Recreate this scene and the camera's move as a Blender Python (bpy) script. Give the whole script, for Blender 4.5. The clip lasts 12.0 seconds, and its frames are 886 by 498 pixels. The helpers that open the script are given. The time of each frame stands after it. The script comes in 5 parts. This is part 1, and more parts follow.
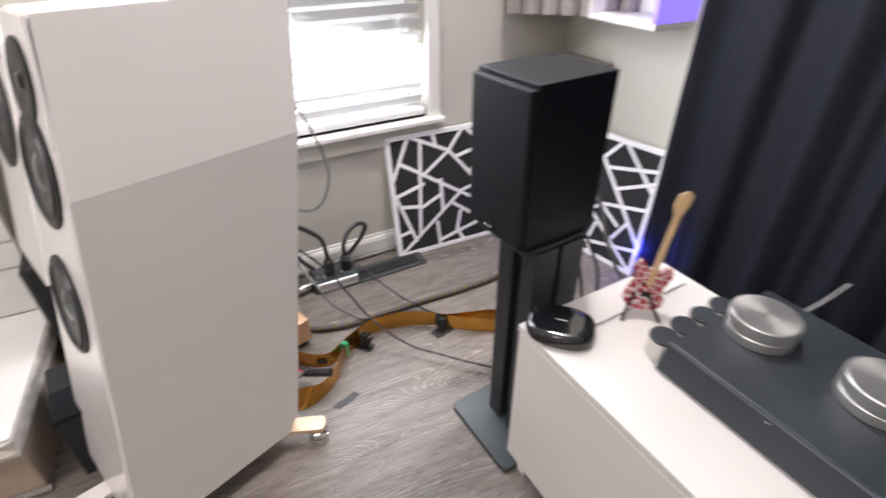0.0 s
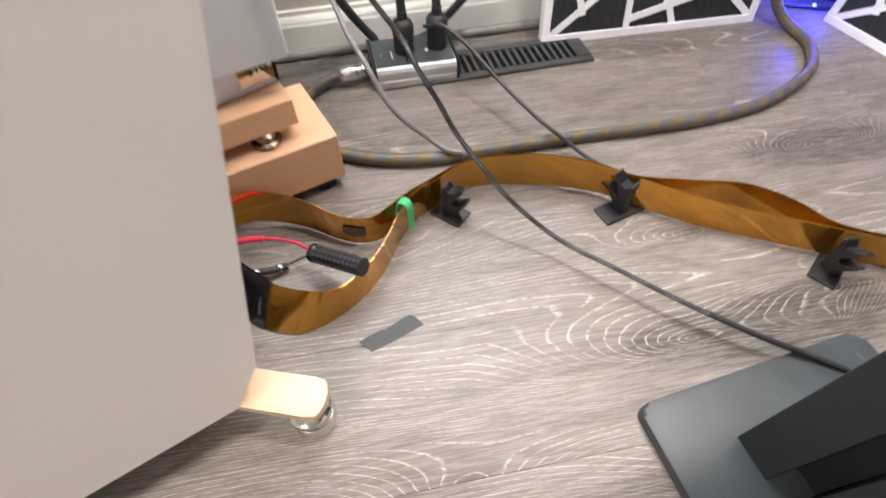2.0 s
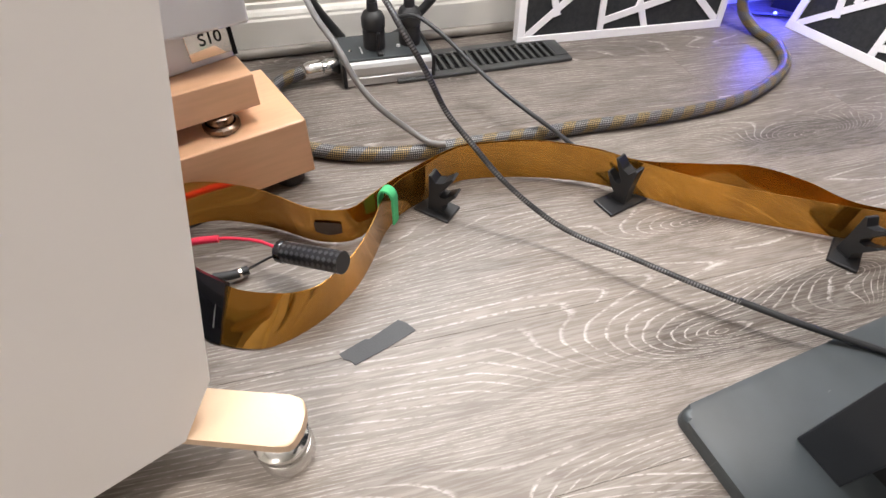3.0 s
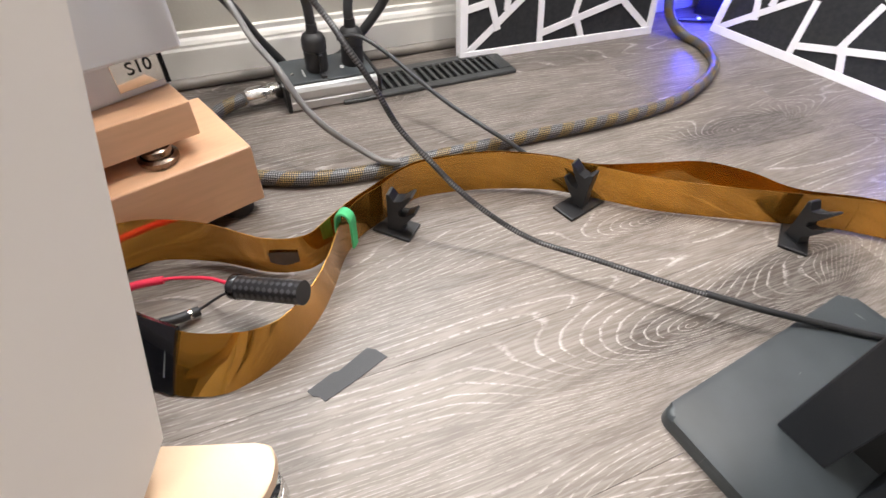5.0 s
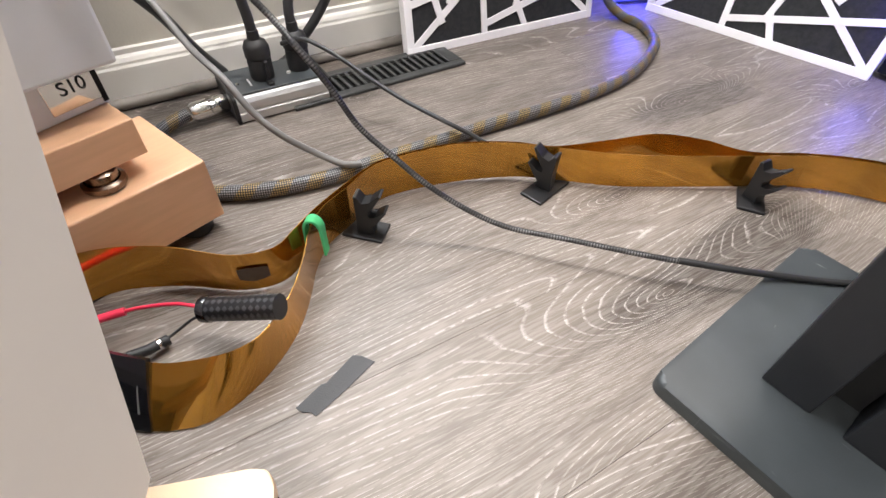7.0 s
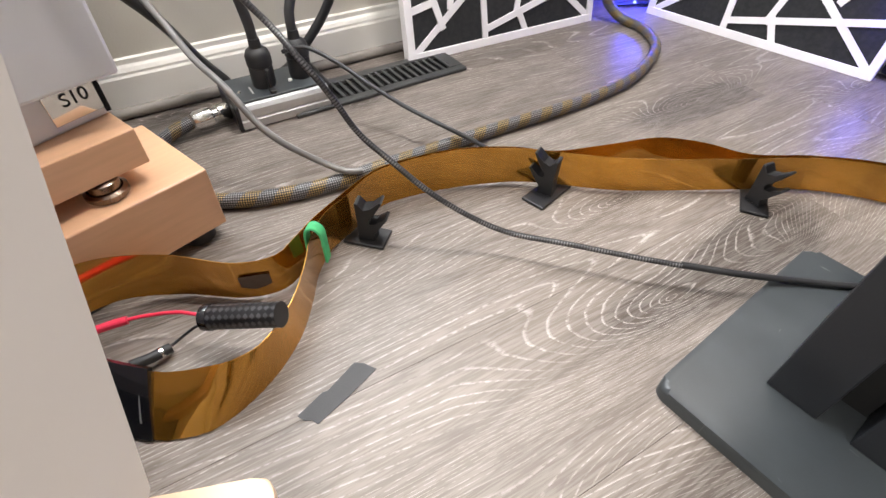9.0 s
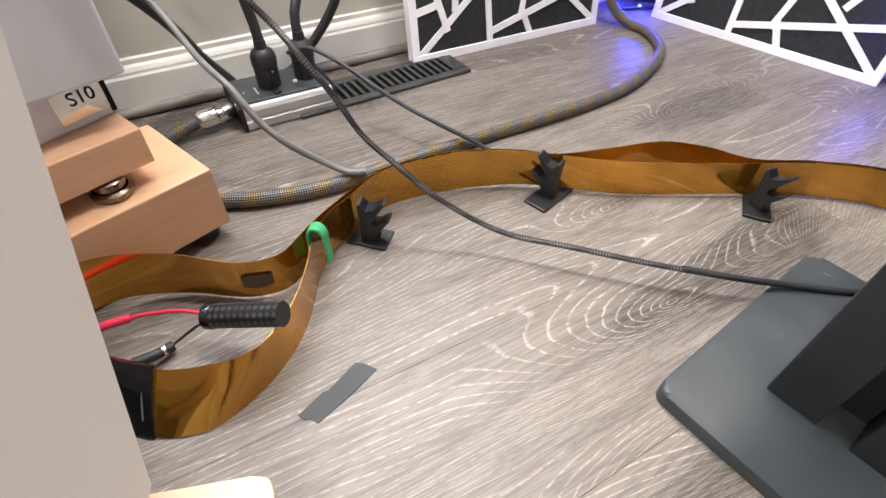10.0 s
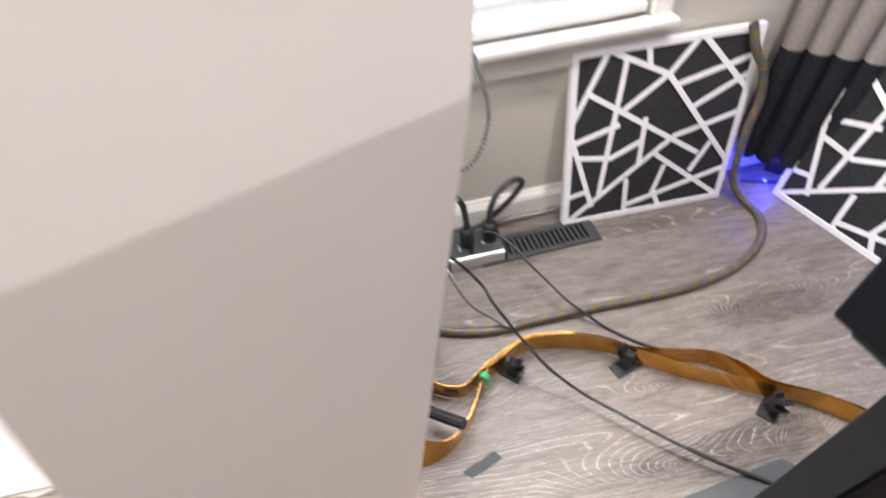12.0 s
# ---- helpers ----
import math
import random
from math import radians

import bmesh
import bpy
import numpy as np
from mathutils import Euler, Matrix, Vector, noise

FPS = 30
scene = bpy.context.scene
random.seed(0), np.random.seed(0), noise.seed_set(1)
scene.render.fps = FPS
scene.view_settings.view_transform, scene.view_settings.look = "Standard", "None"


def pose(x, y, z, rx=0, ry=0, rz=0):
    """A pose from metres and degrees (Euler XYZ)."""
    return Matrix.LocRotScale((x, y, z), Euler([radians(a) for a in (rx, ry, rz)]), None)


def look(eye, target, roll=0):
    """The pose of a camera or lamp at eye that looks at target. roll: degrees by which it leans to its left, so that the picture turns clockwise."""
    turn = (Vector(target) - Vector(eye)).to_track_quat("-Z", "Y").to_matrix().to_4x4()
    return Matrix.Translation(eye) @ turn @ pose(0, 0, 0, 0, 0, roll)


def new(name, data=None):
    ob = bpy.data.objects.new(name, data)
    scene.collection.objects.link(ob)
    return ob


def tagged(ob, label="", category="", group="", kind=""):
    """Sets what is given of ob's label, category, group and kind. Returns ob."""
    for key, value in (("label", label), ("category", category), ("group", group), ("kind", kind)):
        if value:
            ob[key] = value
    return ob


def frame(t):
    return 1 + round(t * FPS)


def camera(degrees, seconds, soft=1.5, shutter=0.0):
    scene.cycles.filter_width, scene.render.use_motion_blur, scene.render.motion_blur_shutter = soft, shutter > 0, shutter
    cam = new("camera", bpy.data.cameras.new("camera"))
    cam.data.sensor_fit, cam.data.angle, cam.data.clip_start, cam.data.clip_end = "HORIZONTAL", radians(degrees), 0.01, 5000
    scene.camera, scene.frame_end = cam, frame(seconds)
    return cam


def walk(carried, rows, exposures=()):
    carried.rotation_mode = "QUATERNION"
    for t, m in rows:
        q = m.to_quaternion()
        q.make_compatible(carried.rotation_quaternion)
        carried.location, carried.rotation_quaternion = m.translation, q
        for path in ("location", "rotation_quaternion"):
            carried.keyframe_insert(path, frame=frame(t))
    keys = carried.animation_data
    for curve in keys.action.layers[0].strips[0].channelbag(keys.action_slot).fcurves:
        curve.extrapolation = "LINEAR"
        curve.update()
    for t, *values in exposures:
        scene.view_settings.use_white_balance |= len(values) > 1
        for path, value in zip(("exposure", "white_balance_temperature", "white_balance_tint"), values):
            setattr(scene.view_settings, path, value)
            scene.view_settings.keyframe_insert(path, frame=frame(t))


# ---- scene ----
cam = camera(85.1, 12.0, shutter=0.5)
PATH = [
    (0, (-0.526, 0.472, 1.148), (0.165, 1.985, 0.038), -0.8),
    (0.5, (-0.448, 0.637, 1.081), (-0.186, 2.197, -0.143), -2.6),
    (0.6, (-0.412, 0.677, 1.063), (-0.247, 2.223, -0.195), -3.5),
    (1, (-0.367, 0.856, 0.958), (-0.426, 2.305, -0.418), -6.0),
    (1.5, (-0.399, 1.068, 0.77), (-0.322, 2.304, -0.801), -2.7),
    (2, (-0.389, 1.142, 0.569), (-0.166, 2.315, -1.036), -0.1),
    (2.5, (-0.416, 1.155, 0.488), (-0.066, 2.388, -1.047), 2.6),
    (4.5, (-0.432, 1.178, 0.44), (0.081, 2.445, -1.021), 3.2),
    (5, (-0.428, 1.176, 0.445), (0.169, 2.435, -0.989), 3.8),
    (5.5, (-0.431, 1.177, 0.444), (0.246, 2.403, -0.984), 4.4),
    (6, (-0.436, 1.177, 0.443), (0.284, 2.374, -0.989), 4.1),
    (6.5, (-0.441, 1.183, 0.436), (0.296, 2.369, -0.997), 3.1),
    (7, (-0.44, 1.185, 0.434), (0.297, 2.375, -0.994), 2.0),
    (9, (-0.436, 1.185, 0.435), (0.292, 2.395, -0.981), 1.0),
    (9.5, (-0.436, 1.184, 0.435), (0.291, 2.396, -0.98), 1.2),
    (10, (-0.435, 1.183, 0.437), (0.283, 2.403, -0.976), 1.2),
    (10.5, (-0.434, 1.184, 0.436), (0.25, 2.43, -0.971), 1.1),
    (11, (-0.417, 1.177, 0.459), (0.16, 2.476, -0.948), 0.1),
    (11.5, (-0.419, 1.132, 0.714), (-0.045, 2.444, -0.749), -2.3),
    (12, (-0.479, 1.089, 1.023), (-0.318, 2.456, -0.427), -5.8),
]
EXPOSURES = [(0.0, -0.04, 6250, 13), (0.5, -0.08, 6280, 14), (1.0, -0.12, 6400, 15), (1.5, 0.40, 6480, 11), (2.0, 0.44, 6500, 10), (2.5, 0.46, 6500, 10), (4.5, 0.46, 6500, 10), (7.0, 0.46, 6500, 10), (10.5, 0.46, 6500, 10), (11.0, 0.50, 6500, 10), (11.5, 0.46, 6500, 11), (12.0, 0.26, 6400, 13)]
walk(cam, [(t, look(eye, target, roll)) for t, eye, target, roll in PATH], EXPOSURES)

# ---------------------------------------------------------------- world and lights
world = bpy.data.worlds.new("daylight")
scene.world = world
world.use_nodes = True
wn = world.node_tree
sky = wn.nodes.new("ShaderNodeTexSky")
sky.sky_type = "NISHITA"
sky.sun_disc = False
sky.sun_elevation, sky.sun_rotation = radians(38), radians(200)
wn.links.new(sky.outputs[0], wn.nodes["Background"].inputs[0])
wn.nodes["Background"].inputs[1].default_value = 0.1


def area_lamp(name, place, target, size, power, colour):
    data = bpy.data.lights.new(name, "AREA")
    data.shape, data.size, data.energy, data.color = "DISK", size, power, colour
    ob = new(name, data)
    ob.matrix_world = look(place, target)
    return ob


def point_lamp(name, place, power, colour, radius):
    data = bpy.data.lights.new(name, "POINT")
    data.energy, data.color, data.shadow_soft_size = power, colour, radius
    ob = new(name, data)
    ob.location = place
    return ob


WARM = (1.0, 0.93, 0.88)
LAMPS = [(0.38, 1.58, 31.0), (-1.75, 0.95, 28.0), (-0.70, 0.45, 4.5), (-2.4, -2.2, 46.0)]
for lx, ly, power in LAMPS:
    area_lamp("ceiling_lamp_glow", (lx, ly, 2.395), (lx, ly, 0), 0.17, power, WARM)
window_light = bpy.data.lights.new("window_daylight", "AREA")
window_light.shape, window_light.size, window_light.size_y = "RECTANGLE", 0.9, 1.1
window_light.energy, window_light.color = 36.0, (0.93, 0.96, 1.0)
wl = new("window_daylight", window_light)
wl.matrix_world = look((-0.28, 2.075, 1.15), (-0.28, 0.5, 0.75))
point_lamp("blue_led_glow", (0.66, 2.06, 0.07), 1.3, (0.05, 0.06, 1.0), 0.02)
point_lamp("blue_led_glow", (0.765, 1.525, 0.12), 0.7, (0.05, 0.06, 1.0), 0.02)


# ---------------------------------------------------------------- materials
def mat(name, colour=(0.5, 0.5, 0.5), rough=0.5, metal=0.0, coat=0.0, vary=0.0, scale=20.0, bump=0.0, bump_scale=200.0, stretch=(1, 1, 1), spec=0.5, uv=False):
    """A principled material with two scales of colour variation and a fine bump."""
    m = bpy.data.materials.new(name)
    m.use_nodes = True
    nt = m.node_tree
    b = nt.nodes["Principled BSDF"]
    b.inputs["Base Color"].default_value = (*colour, 1)
    b.inputs["Roughness"].default_value = rough
    b.inputs["Metallic"].default_value = metal
    b.inputs["Coat Weight"].default_value = coat
    b.inputs["Specular IOR Level"].default_value = spec
    tc = nt.nodes.new("ShaderNodeTexCoord")
    mp = nt.nodes.new("ShaderNodeMapping")
    mp.inputs["Scale"].default_value = stretch
    nt.links.new(tc.outputs["UV" if uv else "Object"], mp.inputs[0])
    if vary:
        n1 = nt.nodes.new("ShaderNodeTexNoise")
        n1.inputs["Scale"].default_value, n1.inputs["Detail"].default_value = scale, 6
        nt.links.new(mp.outputs[0], n1.inputs[0])
        mr = nt.nodes.new("ShaderNodeMapRange")
        mr.inputs[1].default_value, mr.inputs[2].default_value = 0.3, 0.7
        mr.inputs[3].default_value, mr.inputs[4].default_value = 1 - vary, 1 + vary
        nt.links.new(n1.outputs[0], mr.inputs[0])
        mx = nt.nodes.new("ShaderNodeVectorMath")
        mx.operation = "SCALE"
        mx.inputs[0].default_value = colour
        nt.links.new(mr.outputs[0], mx.inputs["Scale"])
        nt.links.new(mx.outputs[0], b.inputs["Base Color"])
        rr = nt.nodes.new("ShaderNodeMapRange")
        rr.inputs[1].default_value, rr.inputs[2].default_value = 0.3, 0.7
        rr.inputs[3].default_value, rr.inputs[4].default_value = max(rough - 0.08, 0.02), min(rough + 0.08, 1)
        nt.links.new(n1.outputs[0], rr.inputs[0])
        nt.links.new(rr.outputs[0], b.inputs["Roughness"])
    if bump:
        n2 = nt.nodes.new("ShaderNodeTexNoise")
        n2.inputs["Scale"].default_value, n2.inputs["Detail"].default_value = bump_scale, 3
        nt.links.new(mp.outputs[0], n2.inputs[0])
        bp = nt.nodes.new("ShaderNodeBump")
        bp.inputs["Strength"].default_value, bp.inputs["Distance"].default_value = bump, 0.002
        nt.links.new(n2.outputs[0], bp.inputs["Height"])
        nt.links.new(bp.outputs[0], b.inputs["Normal"])
    return m


def ramp(nt, stops):
    r = nt.nodes.new("ShaderNodeValToRGB")
    while len(r.color_ramp.elements) < len(stops):
        r.color_ramp.elements.new(0.5)
    for e, (p, c) in zip(r.color_ramp.elements, stops):
        e.position, e.color = p, (*c, 1)
    return r


def maths(nt, op, a, b=None, c=None):
    n = nt.nodes.new("ShaderNodeMath")
    n.operation = op
    for i, v in enumerate((a, b, c)):
        if v is None:
            continue
        if isinstance(v, (int, float)):
            n.inputs[i].default_value = v
        else:
            nt.links.new(v, n.inputs[i])
    return n.outputs[0]


def oak_floor():
    """Grey brushed oak: wandering growth rings with limed pores, another cut of the log for every plank."""
    m = bpy.data.materials.new("limed_grey_oak")
    m.use_nodes = True
    nt = m.node_tree
    b = nt.nodes["Principled BSDF"]
    tc = nt.nodes.new("ShaderNodeTexCoord")
    info = nt.nodes.new("ShaderNodeObjectInfo")
    shift = nt.nodes.new("ShaderNodeVectorMath")
    shift.operation = "MULTIPLY_ADD"
    nt.links.new(info.outputs["Random"], shift.inputs[0])
    shift.inputs[1].default_value = (37.0, 11.0, 5.0)
    nt.links.new(tc.outputs["Object"], shift.inputs[2])
    # broad swelling of the rings, and loops round scattered knots
    mp = nt.nodes.new("ShaderNodeMapping")
    mp.inputs["Scale"].default_value = (0.7, 5.6, 1)
    nt.links.new(shift.outputs[0], mp.inputs[0])
    n1 = nt.nodes.new("ShaderNodeTexNoise")
    n1.inputs["Scale"].default_value, n1.inputs["Detail"].default_value, n1.inputs["Roughness"].default_value = 1.0, 2.0, 0.35
    nt.links.new(mp.outputs[0], n1.inputs[0])
    mpk = nt.nodes.new("ShaderNodeMapping")
    mpk.inputs["Scale"].default_value = (1.5, 5.0, 1)
    nt.links.new(shift.outputs[0], mpk.inputs[0])
    vk = nt.nodes.new("ShaderNodeTexVoronoi")
    vk.voronoi_dimensions = "2D"
    vk.inputs["Scale"].default_value = 1.0
    nt.links.new(mpk.outputs[0], vk.inputs["Vector"])
    knot = maths(nt, "POWER", maths(nt, "MAXIMUM", maths(nt, "MULTIPLY_ADD", vk.outputs["Distance"], -2.6, 1.0), 0.0), 2.0)
    mp2 = nt.nodes.new("ShaderNodeMapping")
    mp2.inputs["Scale"].default_value = (8, 50, 1)
    nt.links.new(shift.outputs[0], mp2.inputs[0])
    n2 = nt.nodes.new("ShaderNodeTexNoise")
    n2.inputs["Scale"].default_value, n2.inputs["Detail"].default_value = 1.0, 4
    nt.links.new(mp2.outputs[0], n2.inputs[0])
    mp3 = nt.nodes.new("ShaderNodeMapping")
    mp3.inputs["Scale"].default_value = (28, 460, 1)
    nt.links.new(shift.outputs[0], mp3.inputs[0])
    n3 = nt.nodes.new("ShaderNodeTexNoise")
    n3.inputs["Scale"].default_value, n3.inputs["Detail"].default_value = 1.0, 3
    nt.links.new(mp3.outputs[0], n3.inputs[0])
    # two large knots with long cathedral loops before the stand, one by the lattice
    place = nt.nodes.new("ShaderNodeNewGeometry").outputs["Position"]
    big = None
    for kx, ky, kl, kw in ((-0.024, 1.356, 0.30, 0.095), (0.172, 1.345, 0.22, 0.085), (0.40, 1.66, 0.30, 0.085), (-0.62, 1.02, 0.34, 0.09)):
        mk = nt.nodes.new("ShaderNodeMapping")
        mk.inputs["Location"].default_value = (-kx / kl, -ky / kw, 0)
        mk.inputs["Scale"].default_value = (1 / kl, 1 / kw, 0)
        nt.links.new(place, mk.inputs[0])
        far = nt.nodes.new("ShaderNodeVectorMath")
        far.operation = "LENGTH"
        nt.links.new(mk.outputs[0], far.inputs[0])
        one = maths(nt, "POWER", maths(nt, "MAXIMUM", maths(nt, "SUBTRACT", 1.0, far.outputs["Value"]), 0.0), 1.5)
        big = one if big is None else maths(nt, "ADD", big, one)
    knot = maths(nt, "MULTIPLY_ADD", big, 1.5, knot)
    mp4 = nt.nodes.new("ShaderNodeMapping")
    mp4.inputs["Scale"].default_value = (130, 300, 1)
    nt.links.new(shift.outputs[0], mp4.inputs[0])
    n4 = nt.nodes.new("ShaderNodeTexNoise")
    n4.inputs["Scale"].default_value, n4.inputs["Detail"].default_value = 1.0, 2
    nt.links.new(mp4.outputs[0], n4.inputs[0])
    # mostly straight grain along the plank, bent by the swelling
    sep = nt.nodes.new("ShaderNodeSeparateXYZ")
    nt.links.new(tc.outputs["Object"], sep.inputs[0])
    across = maths(nt, "MULTIPLY_ADD", sep.outputs[1], 1.7, maths(nt, "MULTIPLY", n1.outputs[0], 0.55))
    rings = maths(nt, "MULTIPLY_ADD", knot, 0.16, maths(nt, "MULTIPLY_ADD", n2.outputs[0], 0.008, across))
    saw = maths(nt, "FRACT", maths(nt, "MULTIPLY", rings, 72.0))
    line = ramp(nt, [(0.0, (0.3, 0.3, 0.3)), (0.06, (1, 1, 1)), (0.14, (0.6, 0.6, 0.6)), (0.22, (0, 0, 0)), (0.96, (0, 0, 0))])
    nt.links.new(saw, line.inputs[0])
    pores = ramp(nt, [(0.42, (0, 0, 0)), (0.60, (1, 1, 1))])
    nt.links.new(n3.outputs[0], pores.inputs[0])
    patch = ramp(nt, [(0.36, (0.25, 0.25, 0.25)), (0.60, (1, 1, 1))])
    nt.links.new(n2.outputs[0], patch.inputs[0])
    breaks = ramp(nt, [(0.40, (0, 0, 0)), (0.52, (1, 1, 1))])
    nt.links.new(n4.outputs[0], breaks.inputs[0])
    dash = maths(nt, "MULTIPLY_ADD", breaks.outputs[0], 0.85, 0.15)
    lime = maths(nt, "MULTIPLY", maths(nt, "MULTIPLY", line.outputs[0], dash), patch.outputs[0])
    fine = maths(nt, "MULTIPLY", pores.outputs[0], 0.15)
    lime = maths(nt, "MINIMUM", maths(nt, "ADD", maths(nt, "MULTIPLY", lime, 0.55), fine), 1.0)
    base = ramp(nt, [(0.25, (0.066, 0.053, 0.043)), (0.5, (0.132, 0.109, 0.091)), (0.75, (0.212, 0.181, 0.155))])
    tone = maths(nt, "MULTIPLY_ADD", n2.outputs[0], 0.50, maths(nt, "MULTIPLY_ADD", info.outputs["Random"], 0.20, maths(nt, "MULTIPLY", n1.outputs[0], 0.32)))
    tone = maths(nt, "SUBTRACT", tone, maths(nt, "MULTIPLY", maths(nt, "POWER", maths(nt, "MINIMUM", knot, 1.0), 3.0), 0.42))
    nt.links.new(tone, base.inputs[0])
    mix = nt.nodes.new("ShaderNodeMix")
    mix.data_type = "RGBA"
    nt.links.new(lime, mix.inputs[0])
    nt.links.new(base.outputs[0], mix.inputs[6])
    mix.inputs[7].default_value = (0.58, 0.54, 0.51, 1)
    nt.links.new(mix.outputs[2], b.inputs["Base Color"])
    rough = maths(nt, "MULTIPLY_ADD", n3.outputs[0], 0.18, 0.34)
    nt.links.new(rough, b.inputs["Roughness"])
    b.inputs["Specular IOR Level"].default_value = 0.32
    bp = nt.nodes.new("ShaderNodeBump")
    bp.inputs["Strength"].default_value, bp.inputs["Distance"].default_value = 0.30, 0.0008
    nt.links.new(maths(nt, "MULTIPLY_ADD", n3.outputs[0], 0.6, maths(nt, "MULTIPLY", lime, -0.5)), bp.inputs["Height"])
    nt.links.new(bp.outputs[0], b.inputs["Normal"])
    return m


def braid(name, dark, light, third, around, along, rough=0.45):
    """Woven cable sleeve: little diagonal checks in the tube's own coordinates, u along in metres, v round from 0 to 1."""
    m = bpy.data.materials.new(name)
    m.use_nodes = True
    nt = m.node_tree
    b = nt.nodes["Principled BSDF"]
    tc = nt.nodes.new("ShaderNodeTexCoord")
    sp = nt.nodes.new("ShaderNodeSeparateXYZ")
    nt.links.new(tc.outputs["UV"], sp.inputs[0])
    u = maths(nt, "MULTIPLY", sp.outputs[0], along)
    v = maths(nt, "MULTIPLY", sp.outputs[1], around)
    c1 = maths(nt, "SINE", maths(nt, "MULTIPLY", maths(nt, "ADD", u, v), math.tau))
    c2 = maths(nt, "SINE", maths(nt, "MULTIPLY", maths(nt, "SUBTRACT", u, v), math.tau))
    weave = maths(nt, "MULTIPLY_ADD", maths(nt, "MULTIPLY", c1, c2), 0.5, 0.5)
    spiral = maths(nt, "SINE", maths(nt, "MULTIPLY", maths(nt, "ADD", maths(nt, "MULTIPLY", sp.outputs[0], 22.0), sp.outputs[1]), math.tau))
    pick = ramp(nt, [(0.40, light), (0.60, third)])
    nt.links.new(maths(nt, "MULTIPLY_ADD", spiral, 0.5, 0.5), pick.inputs[0])
    thr = ramp(nt, [(0.50, (0, 0, 0)), (0.72, (1, 1, 1))])
    nt.links.new(weave, thr.inputs[0])
    mix = nt.nodes.new("ShaderNodeMix")
    mix.data_type = "RGBA"
    nt.links.new(thr.outputs[0], mix.inputs[0])
    mix.inputs[6].default_value = (*dark, 1)
    nt.links.new(pick.outputs[0], mix.inputs[7])
    nt.links.new(mix.outputs[2], b.inputs["Base Color"])
    b.inputs["Roughness"].default_value = rough
    bp = nt.nodes.new("ShaderNodeBump")
    bp.inputs["Strength"].default_value, bp.inputs["Distance"].default_value = 0.5, 0.0006
    nt.links.new(weave, bp.inputs["Height"])
    nt.links.new(bp.outputs[0], b.inputs["Normal"])
    return m


def glowing(name, colour, strength):
    m = bpy.data.materials.new(name)
    m.use_nodes = True
    b = m.node_tree.nodes["Principled BSDF"]
    b.inputs["Base Color"].default_value = (*colour, 1)
    b.inputs["Emission Color"].default_value = (*colour, 1)
    b.inputs["Emission Strength"].default_value = strength
    return m


def film_material():
    """Amber polyimide film over copper: glossy, letting some light through."""
    m = mat("amber_film", (0.62, 0.31, 0.045), 0.09, 0.88, 0.6, 0.28, 9.0, 0.35, 16.0, stretch=(1, 1, 0.12))
    nt = m.node_tree
    b = nt.nodes["Principled BSDF"]
    tr = nt.nodes.new("ShaderNodeBsdfTranslucent")
    tr.inputs[0].default_value = (0.85, 0.42, 0.07, 1)
    tp = nt.nodes.new("ShaderNodeBsdfTransparent")
    tp.inputs[0].default_value = (0.62, 0.27, 0.05, 1)
    m1 = nt.nodes.new("ShaderNodeMixShader")
    m1.inputs[0].default_value = 0.08
    nt.links.new(b.outputs[0], m1.inputs[1])
    nt.links.new(tr.outputs[0], m1.inputs[2])
    m2 = nt.nodes.new("ShaderNodeMixShader")
    m2.inputs[0].default_value = 0.05
    nt.links.new(m1.outputs[0], m2.inputs[1])
    nt.links.new(tp.outputs[0], m2.inputs[2])
    nt.links.new(m2.outputs[0], nt.nodes["Material Output"].inputs[0])
    return m


def slat_material():
    m = mat("white_blind_slat", (0.78, 0.78, 0.77), 0.45, vary=0.03, scale=6)
    nt = m.node_tree
    tr = nt.nodes.new("ShaderNodeBsdfTranslucent")
    tr.inputs[0].default_value = (0.9, 0.9, 0.9, 1)
    mx = nt.nodes.new("ShaderNodeMixShader")
    mx.inputs[0].default_value = 0.08
    nt.links.new(nt.nodes["Principled BSDF"].outputs[0], mx.inputs[1])
    nt.links.new(tr.outputs[0], mx.inputs[2])
    nt.links.new(mx.outputs[0], nt.nodes["Material Output"].inputs[0])
    return m


def splatter_material():
    """Red enamel crossed by white and black stripes."""
    m = bpy.data.materials.new("striped_red_enamel")
    m.use_nodes = True
    nt = m.node_tree
    b = nt.nodes["Principled BSDF"]
    tc = nt.nodes.new("ShaderNodeTexCoord")
    v = nt.nodes.new("ShaderNodeTexVoronoi")
    v.feature = "DISTANCE_TO_EDGE"
    v.inputs["Scale"].default_value = 75
    nt.links.new(tc.outputs["Object"], v.inputs["Vector"])
    r = ramp(nt, [(0.0, (0.75, 0.70, 0.68)), (0.06, (0.66, 0.55, 0.54)), (0.09, (0.42, 0.05, 0.075)), (1.0, (0.36, 0.03, 0.055))])
    nt.links.new(v.outputs["Distance"], r.inputs[0])
    nt.links.new(r.outputs[0], b.inputs["Base Color"])
    b.inputs["Roughness"].default_value, b.inputs["Coat Weight"].default_value = 0.3, 0.5
    return m


def wood_material():
    m = mat("pale_beech", (0.66, 0.40, 0.24), 0.36, 0, 0.2, 0.06, 14.0, 0.04, 90.0, stretch=(1, 9, 9))
    return m


